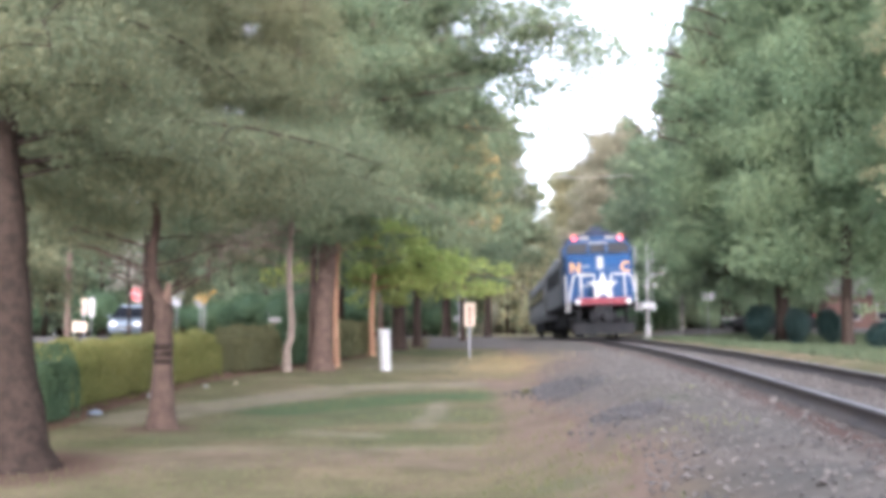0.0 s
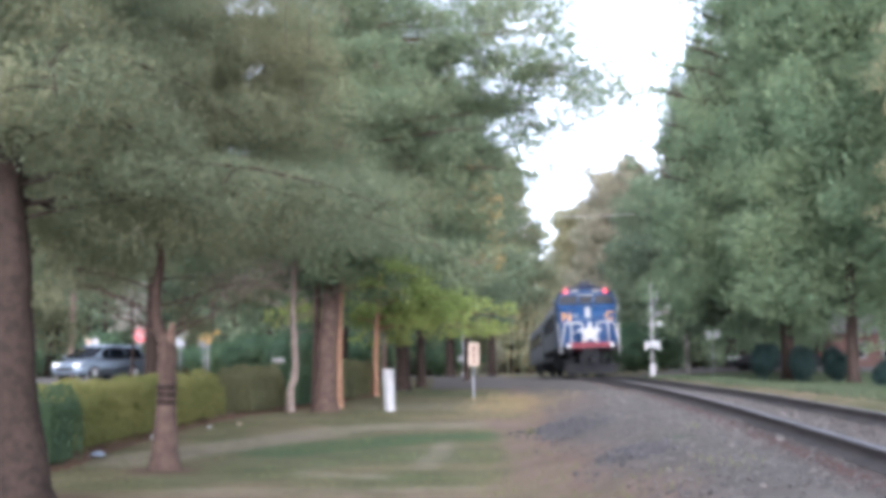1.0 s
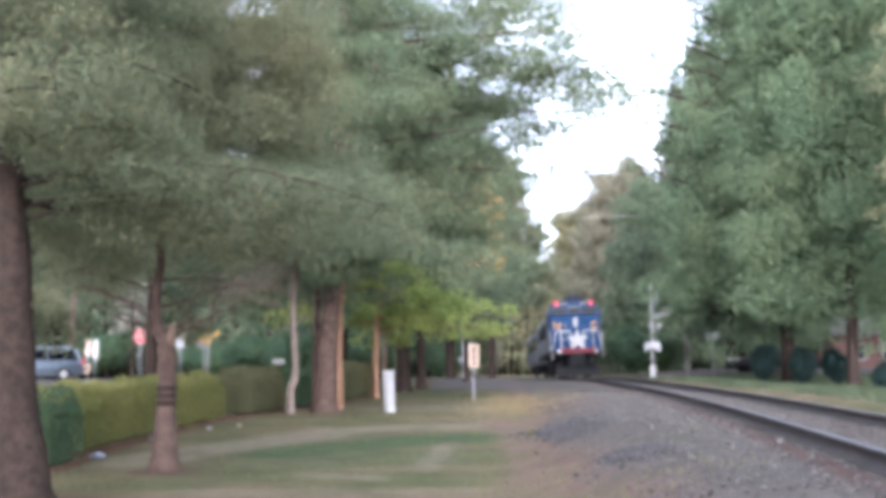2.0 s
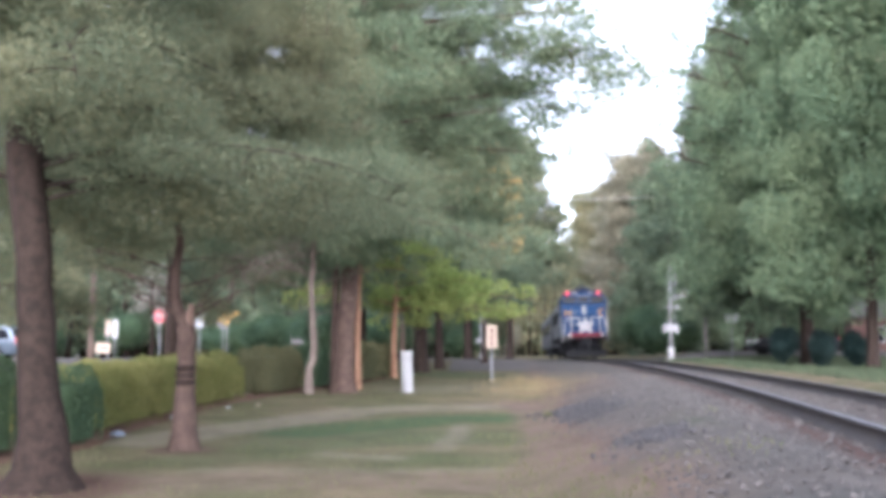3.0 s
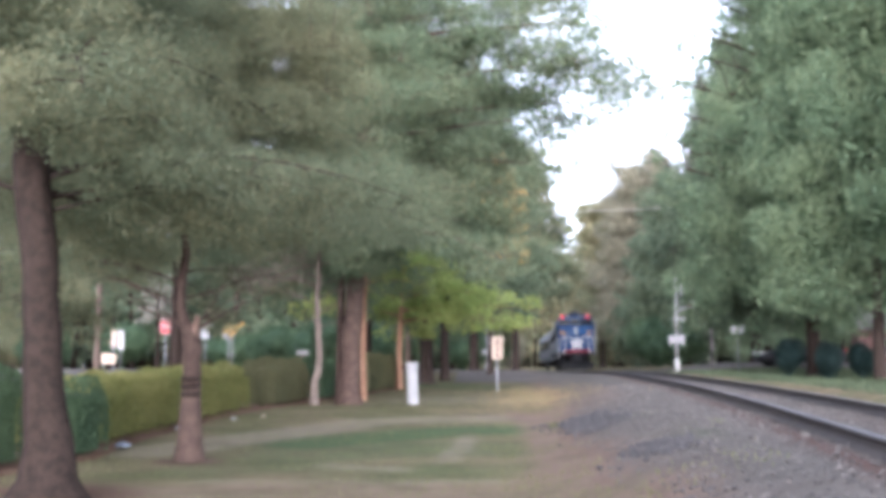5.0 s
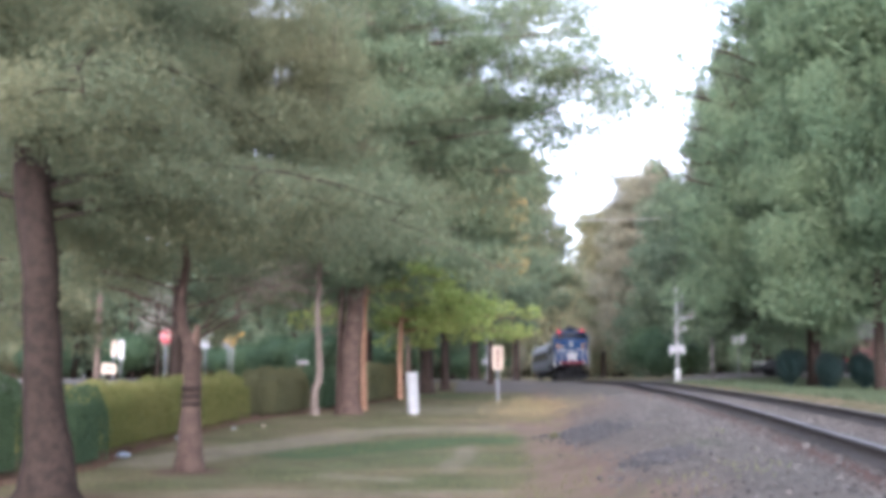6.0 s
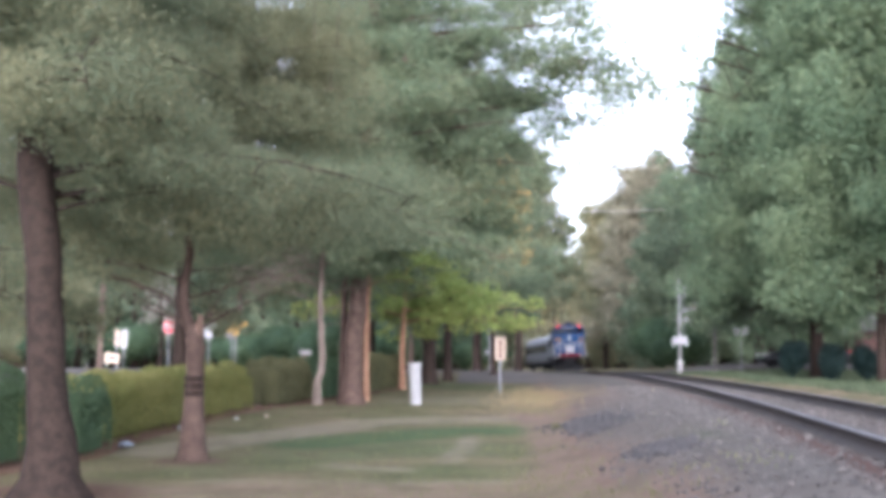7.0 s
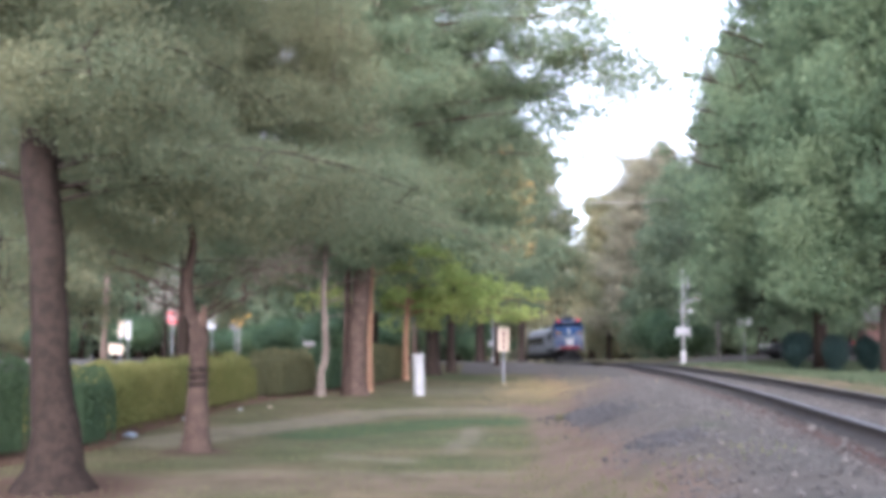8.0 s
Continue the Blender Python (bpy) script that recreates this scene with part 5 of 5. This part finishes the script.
    nose = part("nose", bm, M_BLUE, t, "glossy blue nose")
    fn = -L / 2 + 0.95
    bm = B()
    box(bm, -0.14, 0.14, fn - 0.06, fn + 0.1, 2.93, 3.5, 0.03)
    hl = part("headlight", bm, M_GREY, nose)
    for z in (3.36, 3.1):
        bm = B()
        tube(bm, [(0, fn - 0.055, z), (0, fn - 0.085, z)], [0.11, 0.1], n=14)
        part("lens", bm, M_TRAINWHITE, hl)
    for k in range(3):
        bm = B()
        box(bm, -0.85 + 0.0, -0.45, fn - 0.02, fn - 0.002, 2.2 + 0.42 * k, 2.26 + 0.42 * k)
        part("step", bm, M_GREY, nose)
    text_part("lettering", "N", 0.64, M_GOLD, nose, Matrix.Translation((-1.08, fn - 0.012, 3.0)) @ pose(0, 0, 0, 90, 0, 0), 0.012, 1.0)
    text_part("lettering", "C", 0.64, M_GOLD, nose, Matrix.Translation((1.08, fn - 0.012, 3.0)) @ pose(0, 0, 0, 90, 0, 0), 0.012, 0.95)
    # platform, rails and steps
    fp = -L / 2
    bm = B()
    prism(bm, star_points(0.68, 0.28, 2.14), fp + 0.02, fp + 0.06)
    part("star", bm, M_TRAINWHITE, t, "large white star")
    bm = B()
    box(bm, -1.42, 1.42, fp + 0.05, fp + 1.0, 1.42, 1.52, 0.01)
    part("platform", bm, M_DIRT, t)
    bm = B()
    box(bm, -1.15, 1.15, fp - 0.03, fp + 0.16, 1.4, 1.68, 0.03)
    part("anticlimber", bm, M_RED, t, "red anticlimber beam")
    for s in (-1, 1):
        bm = B()
        tube(bm, [(s * 0.36, fp + 0.06, 1.5), (s * 0.36, fp + 0.06, 2.62), (s * 0.42, fp + 0.06, 2.67), (s * 1.1, fp + 0.06, 2.67), (s * 1.22, fp + 0.06, 2.6), (s * 1.42, fp + 0.1, 1.75), (s * 1.44, fp + 0.1, 1.1)], 0.042, n=8)
        part("handrail", bm, M_TRAINWHITE, t, "white painted handrail")
        bm = B()
        tube(bm, [(s * 0.92, fp + 0.06, 1.5), (s * 0.92, fp + 0.06, 2.67)], 0.042, n=8)
        part("stanchion", bm, M_TRAINWHITE, t, "white painted upright")
        bm = B()
        tube(bm, [(s * 1.5, fp + 0.95, 1.1), (s * 1.52, fp + 0.95, 2.7)], 0.035, n=8)
        part("stanchion", bm, M_TRAINWHITE, t)
        bm = B()
        tube(bm, [(s * 1.06, fp - 0.05, 1.52), (s * 1.06, fp + 0.05, 1.52)], [0.12, 0.13], n=14)
        part("ditch_light", bm, M_TRAINWHITE, t)
        bm = B()
        box(bm, s * 0.96, s * 1.0, fp + 0.1, fp + 0.9, 0.4, 1.42)
        well = part("step_well", bm, M_DIRT, t)
        for k in range(3):
            bm = B()
            box(bm, s * 1.0, s * 1.48, fp + 0.12, fp + 0.42, 0.45 + 0.33 * k, 0.49 + 0.33 * k)
            part("step", bm, M_DIRT, well)
    bm = B()
    box(bm, -0.4, 0.4, fp + 0.1, fp + 0.6, 0.6, 1.42, 0.03)
    part("draft_gear", bm, M_DIRT, t)
    bm = B()
    box(bm, -0.13, 0.13, fp - 0.35, fp + 0.15, 0.75, 1.0, 0.03)
    tube(bm, [(0, fp - 0.42, 0.68), (0, fp - 0.42, 1.06)], 0.13, n=10)
    part("coupler", bm, M_DIRT, t)
    for k in (-0.55, 0.5, 0.68):
        bm = B()
        tube(bm, [(k, fp + 0.1, 1.2), (k + 0.02, fp - 0.15, 0.9), (k + 0.05, fp - 0.1, 0.6)], 0.03, n=6)
        part("air_hose", bm, M_BLACK, t)
    bm = B()
    prism(bm, [(-1.25, 0.12), (1.25, 0.12), (1.3, 0.62), (0.3, 0.62), (-0.3, 0.62), (-1.3, 0.62)], fp + 0.15, fp + 0.22)
    part("pilot_plate", bm, M_DIRT, t)
    bm = B()
    box(bm, -1.2, 1.2, -3.2, 3.2, 0.42, 1.27, 0.15)
    part("fuel_tank", bm, M_DIRT, t)
    sets = truck(t, -5.1, (-1.35, 1.35)) + truck(t, 5.1, (-1.35, 1.35))
    return t, sets


def coach(label):
    L = 25.9
    t = thing("passenger_coach", label, "passenger coach")
    sec = [(-1.42, 1.0), (1.42, 1.0), (1.52, 1.3), (1.52, 3.3), (1.36, 3.75), (0.9, 4.02), (0.0, 4.12), (-0.9, 4.02), (-1.36, 3.75), (-1.52, 3.3), (-1.52, 1.3)]
    bm = B()
    prism(bm, sec, -L / 2, L / 2)
    part("body", bm, M_SILVER, t)
    bm = B()
    prism(bm, [(-1.4, 3.7), (-0.92, 4.05), (0, 4.15), (0.92, 4.05), (1.4, 3.7), (1.3, 3.7), (0, 4.0), (-1.3, 3.7)], -L / 2 + 0.02, L / 2 - 0.02)
    part("roof", bm, M_GREY, t, "pale silver roof")
    for s in (-1, 1):
        bm = B()
        box(bm, s * 1.5, s * 1.528, -L / 2 + 2.2, L / 2 - 2.2, 2.2, 3.05)
        band = part("window_band", bm, M_DIRT, t, "dark window band")
        for k in range(11):
            bm = B()
            y = -L / 2 + 3.2 + k * 1.95
            box(bm, s * 1.529, s * 1.535, y - 0.7, y + 0.7, 2.3, 2.95)
            part("pane", bm, M_GLASS, band)
        for y in (-L / 2 + 1.1, L / 2 - 1.1):
            bm = B()
            box(bm, s * 1.5, s * 1.53, y - 0.42, y + 0.42, 1.15, 3.15, 0.01)
            part("door", bm, M_SILVER, t)
        for k in range(4):
            bm = B()
            box(bm, s * 1.52, s * 1.54, -L / 2 + 0.1, L / 2 - 0.1, 1.4 + 0.19 * k, 1.47 + 0.19 * k)
            part("fluting", bm, M_GREY, t)
    bm = B()
    box(bm, -1.3, 1.3, -7.2, 7.2, 0.42, 1.02, 0.06)
    part("underframe", bm, M_DIRT, t)
    bm = B()
    for y in (-L / 2, L / 2):
        s = 1 if y > 0 else -1
        box(bm, -0.62, 0.62, y, y + s * 0.28, 1.2, 3.5, 0.02)
    part("gangway", bm, M_BLACK, t)
    bm = B()
    for y in (-L / 2, L / 2):
        s = 1 if y > 0 else -1
        box(bm, -0.13, 0.13, y, y + s * 0.42, 0.76, 1.0)
    part("coupler", bm, M_DIRT, t)
    truck(t, -9.0, (-1.3, 1.3), 0.46)
    truck(t, 9.0, (-1.3, 1.3), 0.46)
    return t


CAB, CAB_WHEELS = cab_car()
COACHES = [coach("silver passenger coach with a dark window band")]

ARC = [(0.0, -40.0)]
while ARC[-1][1] < 300:
    s0, y0 = ARC[-1]
    ARC.append((s0 + math.hypot(0.5, tx(y0 + 0.5) - tx(y0)), y0 + 0.5))


def y_at(s):
    return np.interp(s, [a for a, b in ARC], [b for a, b in ARC])


def s_of(y):
    return np.interp(y, [b for a, b in ARC], [a for a, b in ARC])


def car_pose(s, half):
    a, b = y_at(s - half), y_at(s + half)
    p, q = Vector((tx(a), a, tz(a))), Vector((tx(b), b, tz(b)))
    d = q - p
    yaw = math.degrees(math.atan2(-d.x, d.y))
    pitch = math.degrees(math.atan2(d.z, math.hypot(d.x, d.y)))
    mid = (p + q) / 2
    return pose(mid.x, mid.y, mid.z, 0, 0, yaw) @ pose(0, 0, 0, pitch, -1.4, 0)


# ---- the minivan and a parked car ----
def car(name, label, L, W, H, paint, van=True, lamps=None):
    """A road vehicle heading along +Y, on its wheels."""
    t = thing(name, label, "minivan" if van else "car")
    h = L / 2
    belt, hood = (1.02, 0.93) if van else (0.92, 0.86)
    low = [(-h, 0.38), (-h + 0.04, 0.75), (-h + 0.06, belt), (h - 1.15, hood + 0.03), (h - 0.35, hood - 0.12), (h - 0.04, 0.66), (h, 0.42), (h - 0.15, 0.24), (-h + 0.2, 0.24)]
    bm = B()
    prism(bm, low, -W / 2, W / 2, "x")
    for v in bm.verts:
        k = max(0.0, abs(v.co.y) - (h - 0.75)) / 0.75
        v.co.x *= 1 - 0.14 * k * k
        if v.co.z < 0.4:
            v.co.x *= 0.96
    bmesh.ops.bevel(bm, geom=bm.edges[:], offset=0.06, segments=3, affect="EDGES")
    for f in bm.faces:
        f.smooth = True
    body = part("body", bm, paint, t)
    rear_b, rear_t, fr_t, fr_b = (-h + 0.08, -h + 0.38, 0.42, h - 0.82) if van else (-h + 0.75, -h + 1.5, 0.25, h - 1.35)
    bm = B()
    prism(bm, [(rear_b, belt - 0.06), (rear_t, H - 0.05), (rear_t + 0.3, H), (fr_t - 0.4, H), (fr_t, H - 0.07), (fr_b, belt - 0.06)], -W / 2 + 0.03, W / 2 - 0.03, "x")
    for v in bm.verts:
        if v.co.z > belt:
            v.co.x *= 0.84
    bmesh.ops.bevel(bm, geom=bm.edges[:], offset=0.09 if van else 0.05, segments=3, affect="EDGES")
    cabin = part("cabin", bm, paint, t)

    def sidepane(y0, y1, y2, y3, s):
        bm = B()
        z0, z1 = belt + 0.03, H - 0.16
        def xx(z):
            return s * ((W / 2 - 0.03) * (1 - 0.16 * (z - belt + 0.06) / (H - belt)) + 0.012)
        vs = [bm.verts.new((xx(z) + o * s, y, z)) for o in (0, -0.03) for y, z in ((y0, z0), (y1, z0), (y2, z1), (y3, z1))]
        bm.faces.new(vs[:4])
        bm.faces.new(vs[4:][::-1])
        for i in range(4):
            j = (i + 1) % 4
            bm.faces.new((vs[i], vs[4 + i], vs[4 + j], vs[j]))
        bmesh.ops.recalc_face_normals(bm, faces=bm.faces[:])
        part("side_window", bm, M_GLASS, cabin)
    for s in (-1, 1):
        if van:
            sidepane(-h + 0.35, -0.75, -0.75, -h + 0.6, s)
            sidepane(-0.68, 0.4, 0.35, -0.68, s)
            sidepane(0.48, h - 1.15, 0.55, 0.42, s)
        else:
            sidepane(rear_b + 0.35, -0.3, -0.3, rear_t + 0.15, s)
            sidepane(-0.22, fr_b - 0.35, fr_t - 0.15, -0.22, s)
    # windshield and rear window
    for (ya, yb), nm in (((fr_b, fr_t), "windshield"), ((rear_b, rear_t), "rear_window")):
        bm = B()
        sgn = 1 if ya > yb else -1
        pts = []
        for f0 in (0.12, 0.86):
            y, z = ya + (yb - ya) * f0, belt - 0.06 + (H - 0.05 - belt + 0.06) * f0
            wv = (W / 2 - 0.12) * (1 - 0.16 * f0)
            pts += [(-wv, y, z), (wv, y, z)]
        vs = [bm.verts.new((x, y + sgn * o, z + 0.5 * o)) for o in (0.03, 0.0) for x, y, z in (pts[0], pts[1], pts[3], pts[2])]
        bm.faces.new(vs[:4])
        bm.faces.new(vs[4:][::-1])
        for i in range(4):
            j = (i + 1) % 4
            bm.faces.new((vs[i], vs[4 + i], vs[4 + j], vs[j]))
        bmesh.ops.recalc_face_normals(bm, faces=bm.faces[:])
        part(nm, bm, M_GLASS, cabin)
    for s in (-1, 1):
        bm = B()
        box(bm, s * (W / 2 - 0.36) - 0.17, s * (W / 2 - 0.36) + 0.17, h - 0.3, h - 0.02, 0.62, 0.8, 0.05)
        part("headlight", bm, lamps or M_LENS, body)
        bm = B()
        box(bm, s * (W / 2 - 0.2) - 0.09, s * (W / 2 - 0.2) + 0.09, -h - 0.01, -h + 0.12, 0.8, 1.15 if van else 0.95, 0.03)
        part("tail_light", bm, M_STOPRED, body)
        bm = B()
        box(bm, s * (W / 2 + 0.02), s * (W / 2 + 0.2), fr_b - 0.45, fr_b - 0.33, belt + 0.02, belt + 0.17, 0.04)
        part("door_mirror", bm, paint, cabin)
        for y0 in ((-0.6, 0.45) if van else (0.1,)):
            bm = B()
            box(bm, s * (W / 2 + 0.0), s * (W / 2 + 0.025), y0 - 0.1, y0 + 0.1, 0.88, 0.92, 0.008)
            part("door_handle", bm, M_GREY, body)
    bm = B()
    box(bm, -0.5, 0.5, h - 0.06, h + 0.005, 0.45, 0.6, 0.015)
    part("grille", bm, M_BLACK, body)
    bm = B()
    box(bm, -0.16, 0.16, -h - 0.015, -h + 0.01, 0.62, 0.76)
    part("plate", bm, M_WHITE, body)
    wheels = []
    for s in (-1, 1):
        for y in (-h + 1.05, h - 0.98):
            bm = B()
            tube(bm, [(-0.12, 0, 0), (-0.1, 0, 0), (0.1, 0, 0), (0.12, 0, 0)], [0.29, 0.335, 0.335, 0.29], n=24)
            w = part("wheel", bm, M_TYRE, t, m=pose(s * (W / 2 - 0.09), y, 0.335))
            bm = B()
            tube(bm, [(s * 0.11, 0, 0), (s * 0.128, 0, 0)], [0.22, 0.2], n=18)
            for k in range(5):
                b = radians(72 * k)
                tube(bm, [(s * 0.128, 0, 0), (s * 0.135, 0.19 * math.cos(b), 0.19 * math.sin(b))], 0.03, n=5)
            part("rim", bm, M_ALU, w)
            wheels.append((w, s * (W / 2 - 0.09), y))
    return t, wheels


VAN, VAN_WHEELS = car("minivan", "silver-blue minivan turning at the street corner, headlights lit", 5.1, 1.95, 1.74, M_VAN, True, M_LAMP)
PARKED, _ = car("parked_car", "black sedan parked behind a clipped bush", 4.6, 1.8, 1.42, M_BLACK, False, M_WHITE)
PARKED.matrix_basis = at_ground(17.3, 60.3, 96, 0.02)


# ---- loose stones, weeds and grass ----
def scatter_stones():
    rng = np.random.default_rng(5)
    verts, faces = [], []
    n = 12000
    for i in range(n):
        y = 3.5 + 28 * rng.uniform() ** 1.6
        o = rng.uniform(-4.7, 1.6)
        if o < ballast_edge(y) + 0.15 or (o < -3.0 and rng.uniform() < 0.5):
            continue
        dx = tx(y + 0.5) - tx(y - 0.5)
        x, yy = tx(y) + o, y - o * dx
        z = ballast_z(o, y)
        if -1.3 < o < 1.3:
            z = tz(y) - 0.165
        s = rng.uniform(0.010, 0.024) * (1.8 if rng.uniform() < 0.03 else 1)
        a = rng.normal(size=(6, 3)) * 0.25
        base = np.array([(1, 0, 0), (-1, 0, 0), (0, 1, 0), (0, -1, 0), (0, 0, 0.8), (0, 0, -0.8)]) + a
        k = len(verts)
        verts += [tuple(np.array((x, yy, z + s * 0.3)) + v * s) for v in base]
        faces += [(k + p, k + q, k + r) for p, q, r in ((0, 2, 4), (2, 1, 4), (1, 3, 4), (3, 0, 4), (2, 0, 5), (1, 2, 5), (3, 1, 5), (0, 3, 5))]
    me = bpy.data.meshes.new("ballast_stones")
    me.from_pydata(verts, [], faces)
    me.materials.append(M_STONE)
    tagged(new("ballast_stones", me), "loose grey crushed stones on the ballast slope", "stones", kind="stuff")


scatter_stones()


rnd = random.Random(9)


def grass(name, label, n, area, size, material, seed, keep=None):
    rng = np.random.default_rng(seed)
    x0, x1, y0, y1 = area
    verts, faces = [], []
    while len(faces) < n:
        x, y = rng.uniform(x0, x1), y0 + (y1 - y0) * rng.uniform() ** 1.4
        if x > tx(y) + ballast_edge(y) + 0.1 and keep is None:
            continue
        if keep and not keep(x, y):
            continue
        if noise.noise((x * 0.5, y * 0.9, 7)) < -0.12 and keep is None:
            continue
        z = ground_z(x, y) if x < tx(y) - 4.4 else max(ground_z(x, y), ballast_z(max(x - tx(y), -4.9), y))
        a = rng.uniform(0, 6.28)
        s = size * rng.uniform(0.5, 1.4)
        lx, ly = rng.normal(0, 0.5, 2) * s
        k = len(verts)
        verts += [(x - 0.1 * s * math.cos(a) * 2, y - 0.1 * s * math.sin(a) * 2, z - 0.01), (x + 0.1 * s * math.cos(a) * 2, y + 0.1 * s * math.sin(a) * 2, z - 0.01), (x + lx, y + ly, z + s)]
        faces.append((k, k + 1, k + 2))
    me = bpy.data.meshes.new(name)
    me.from_pydata(verts, [], faces)
    me.materials.append(material)
    return tagged(new(name, me), label, "grass", kind="stuff")


grass("lawn_grass", "short mown grass blades on the lawn", 30000, (-8, 2.2, 6.5, 45), 0.03, M_GRASSBLADE, 31)
# Blades gather where the sun patch is painted, thinning outwards.
grass("dry_grass", "grass along the edge of the ballast, coloured golden as if sunlit", 4200, (-2.0, 4.4, 24, 40), 0.05, M_SUNLIT_GRASS, 32, lambda x, y: rnd.random() < math.exp(-((y - 32) / 4.2) ** 2 - ((x - tx(y) + 4.3) / 1.0) ** 2))
grass("weeds", "tufts of green weeds in the gravel", 1500, (0.2, 3.4, 6.5, 18), 0.04, M_GRASSBLADE, 33, lambda x, y: x - tx(y) < -1.6 and noise.noise((x * 0.7, y * 0.35, 20)) + 0.5 * rnd.random() > 0.5)
grass("verge_grass", "rough green grass verge across the railway", 36000, (7.0, 22, 12, 58), 0.12, M_VERGE, 34, lambda x, y: x > tx(y) + 2.5)


def gravel_spill(line, half, count, seed, label):
    """Crushed stones strewn along a plan line, each resting on the slope."""
    rng = np.random.default_rng(seed)
    bm = B()
    for i in range(count):
        (ax, ay), (bx, by) = line
        k = rng.uniform(0, 1)
        x, y = ax + (bx - ax) * k + rng.normal() * half * 0.5, ay + (by - ay) * k + rng.normal() * 0.2
        r = rng.uniform(0.014, 0.042)
        bmesh.ops.create_icosphere(bm, subdivisions=1, radius=r, matrix=pose(x, y, max(ground_z(x, y), ballast_z(x - tx(y), y)) + r * 0.4, rng.uniform(0, 90), rng.uniform(0, 90), 0) @ Matrix.Diagonal((1.2, 1.0, 0.7, 1)))
    t = thing("gravel_spill", label, "gravel", kind="stuff")
    part("stones", bm, M_PILE, t)


gravel_spill(((1.8, 21.5), (2.2, 17.3)), 0.55, 420, 77, "dark grey gravel spilled beside the worn track")
gravel_spill(((1.9, 13.0), (2.0, 11.4)), 0.4, 180, 78, "coarse grey stones spilled on the ballast slope")


def weed_tuft(x, y, r, h, material, seed, label):
    rng = np.random.default_rng(seed)
    t = thing("weed_tuft", label, "weed", pose(x, y, max(ground_z(x, y), ballast_z(max(x - tx(y), -4.9), y))))
    bm = B()
    for i in range(70):
        a, q = rng.uniform(0, 6.28), r * rng.uniform(0, 1) ** 0.7
        bx, by = q * math.cos(a), q * math.sin(a)
        hh = h * rng.uniform(0.5, 1.1)
        w = 0.012
        v = [bm.verts.new((bx - w * math.sin(a), by + w * math.cos(a), -0.02)), bm.verts.new((bx + w * math.sin(a), by - w * math.cos(a), -0.02)), bm.verts.new((bx + 0.5 * hh * math.cos(a) * rng.uniform(0, 1), by + 0.5 * hh * math.sin(a) * rng.uniform(0, 1), hh))]
        bm.faces.new(v)
    tagged(part("blades", bm, material, t), kind="stuff")


weed_tuft(1.5, 20.6, 0.09, 0.13, M_HEDGE_B, 1, "small dark weed tuft at the gravel's edge")


# ---- what moves ----
def motions():
    times = [k * 0.25 for k in range(33)]
    half = 17.7 / 2
    def cab_s(t):
        return s_of(47.8) + 8.55 * t + half
    walk(CAB, [(t, car_pose(cab_s(t), 5.1)) for t in times])
    for k, c in enumerate(COACHES):
        walk(c, [(t, car_pose(cab_s(t) + half + 0.75 + 12.95 + k * 26.65, 9.0)) for t in times])
    for w, y, r in CAB_WHEELS:
        walk(w, [(k / 15, pose(0, y, r, -math.degrees(8.55 * k / 15 / r), 0, 0)) for k in range(121)])

    # the minivan comes down the street, turns at the corner and drives off along the crossing road
    xs = [(0, -16.2), (0.6, -16.5), (1.2, -17.7), (2.3, -22.6), (2.8, -25.4), (3.4, -28.6), (4.5, -36.0), (8.0, -60.0)]
    ys = [(0, 59.8), (0.6, 57.3), (1.2, 55.9), (2.3, 58.2), (2.8, 60.0), (3.4, 61.0), (4.5, 61.5), (8.0, 61.5)]
    turn = [(0, 183), (0.6, 168), (1.2, 152), (2.3, 112), (2.8, 98), (3.4, 94), (4.5, 90), (8.0, 90)]

    def van_pose(t):
        x, y = glide(t, xs), glide(t, ys)
        return pose(x, y, ground_z(x, y) + 0.06, 0, 0, glide(t, turn))
    way = [0.0]
    for k in range(240):
        way.append(way[-1] + math.hypot(glide((k + 1) / 30, xs) - glide(k / 30, xs), glide((k + 1) / 30, ys) - glide(k / 30, ys)))
    walk(VAN, [(t, van_pose(t)) for t in times])
    for w, x, y in VAN_WHEELS:
        walk(w, [(k / 30, pose(x, y, 0.335, -math.degrees(way[k] / 0.335), 0, 0)) for k in range(241)])


motions()
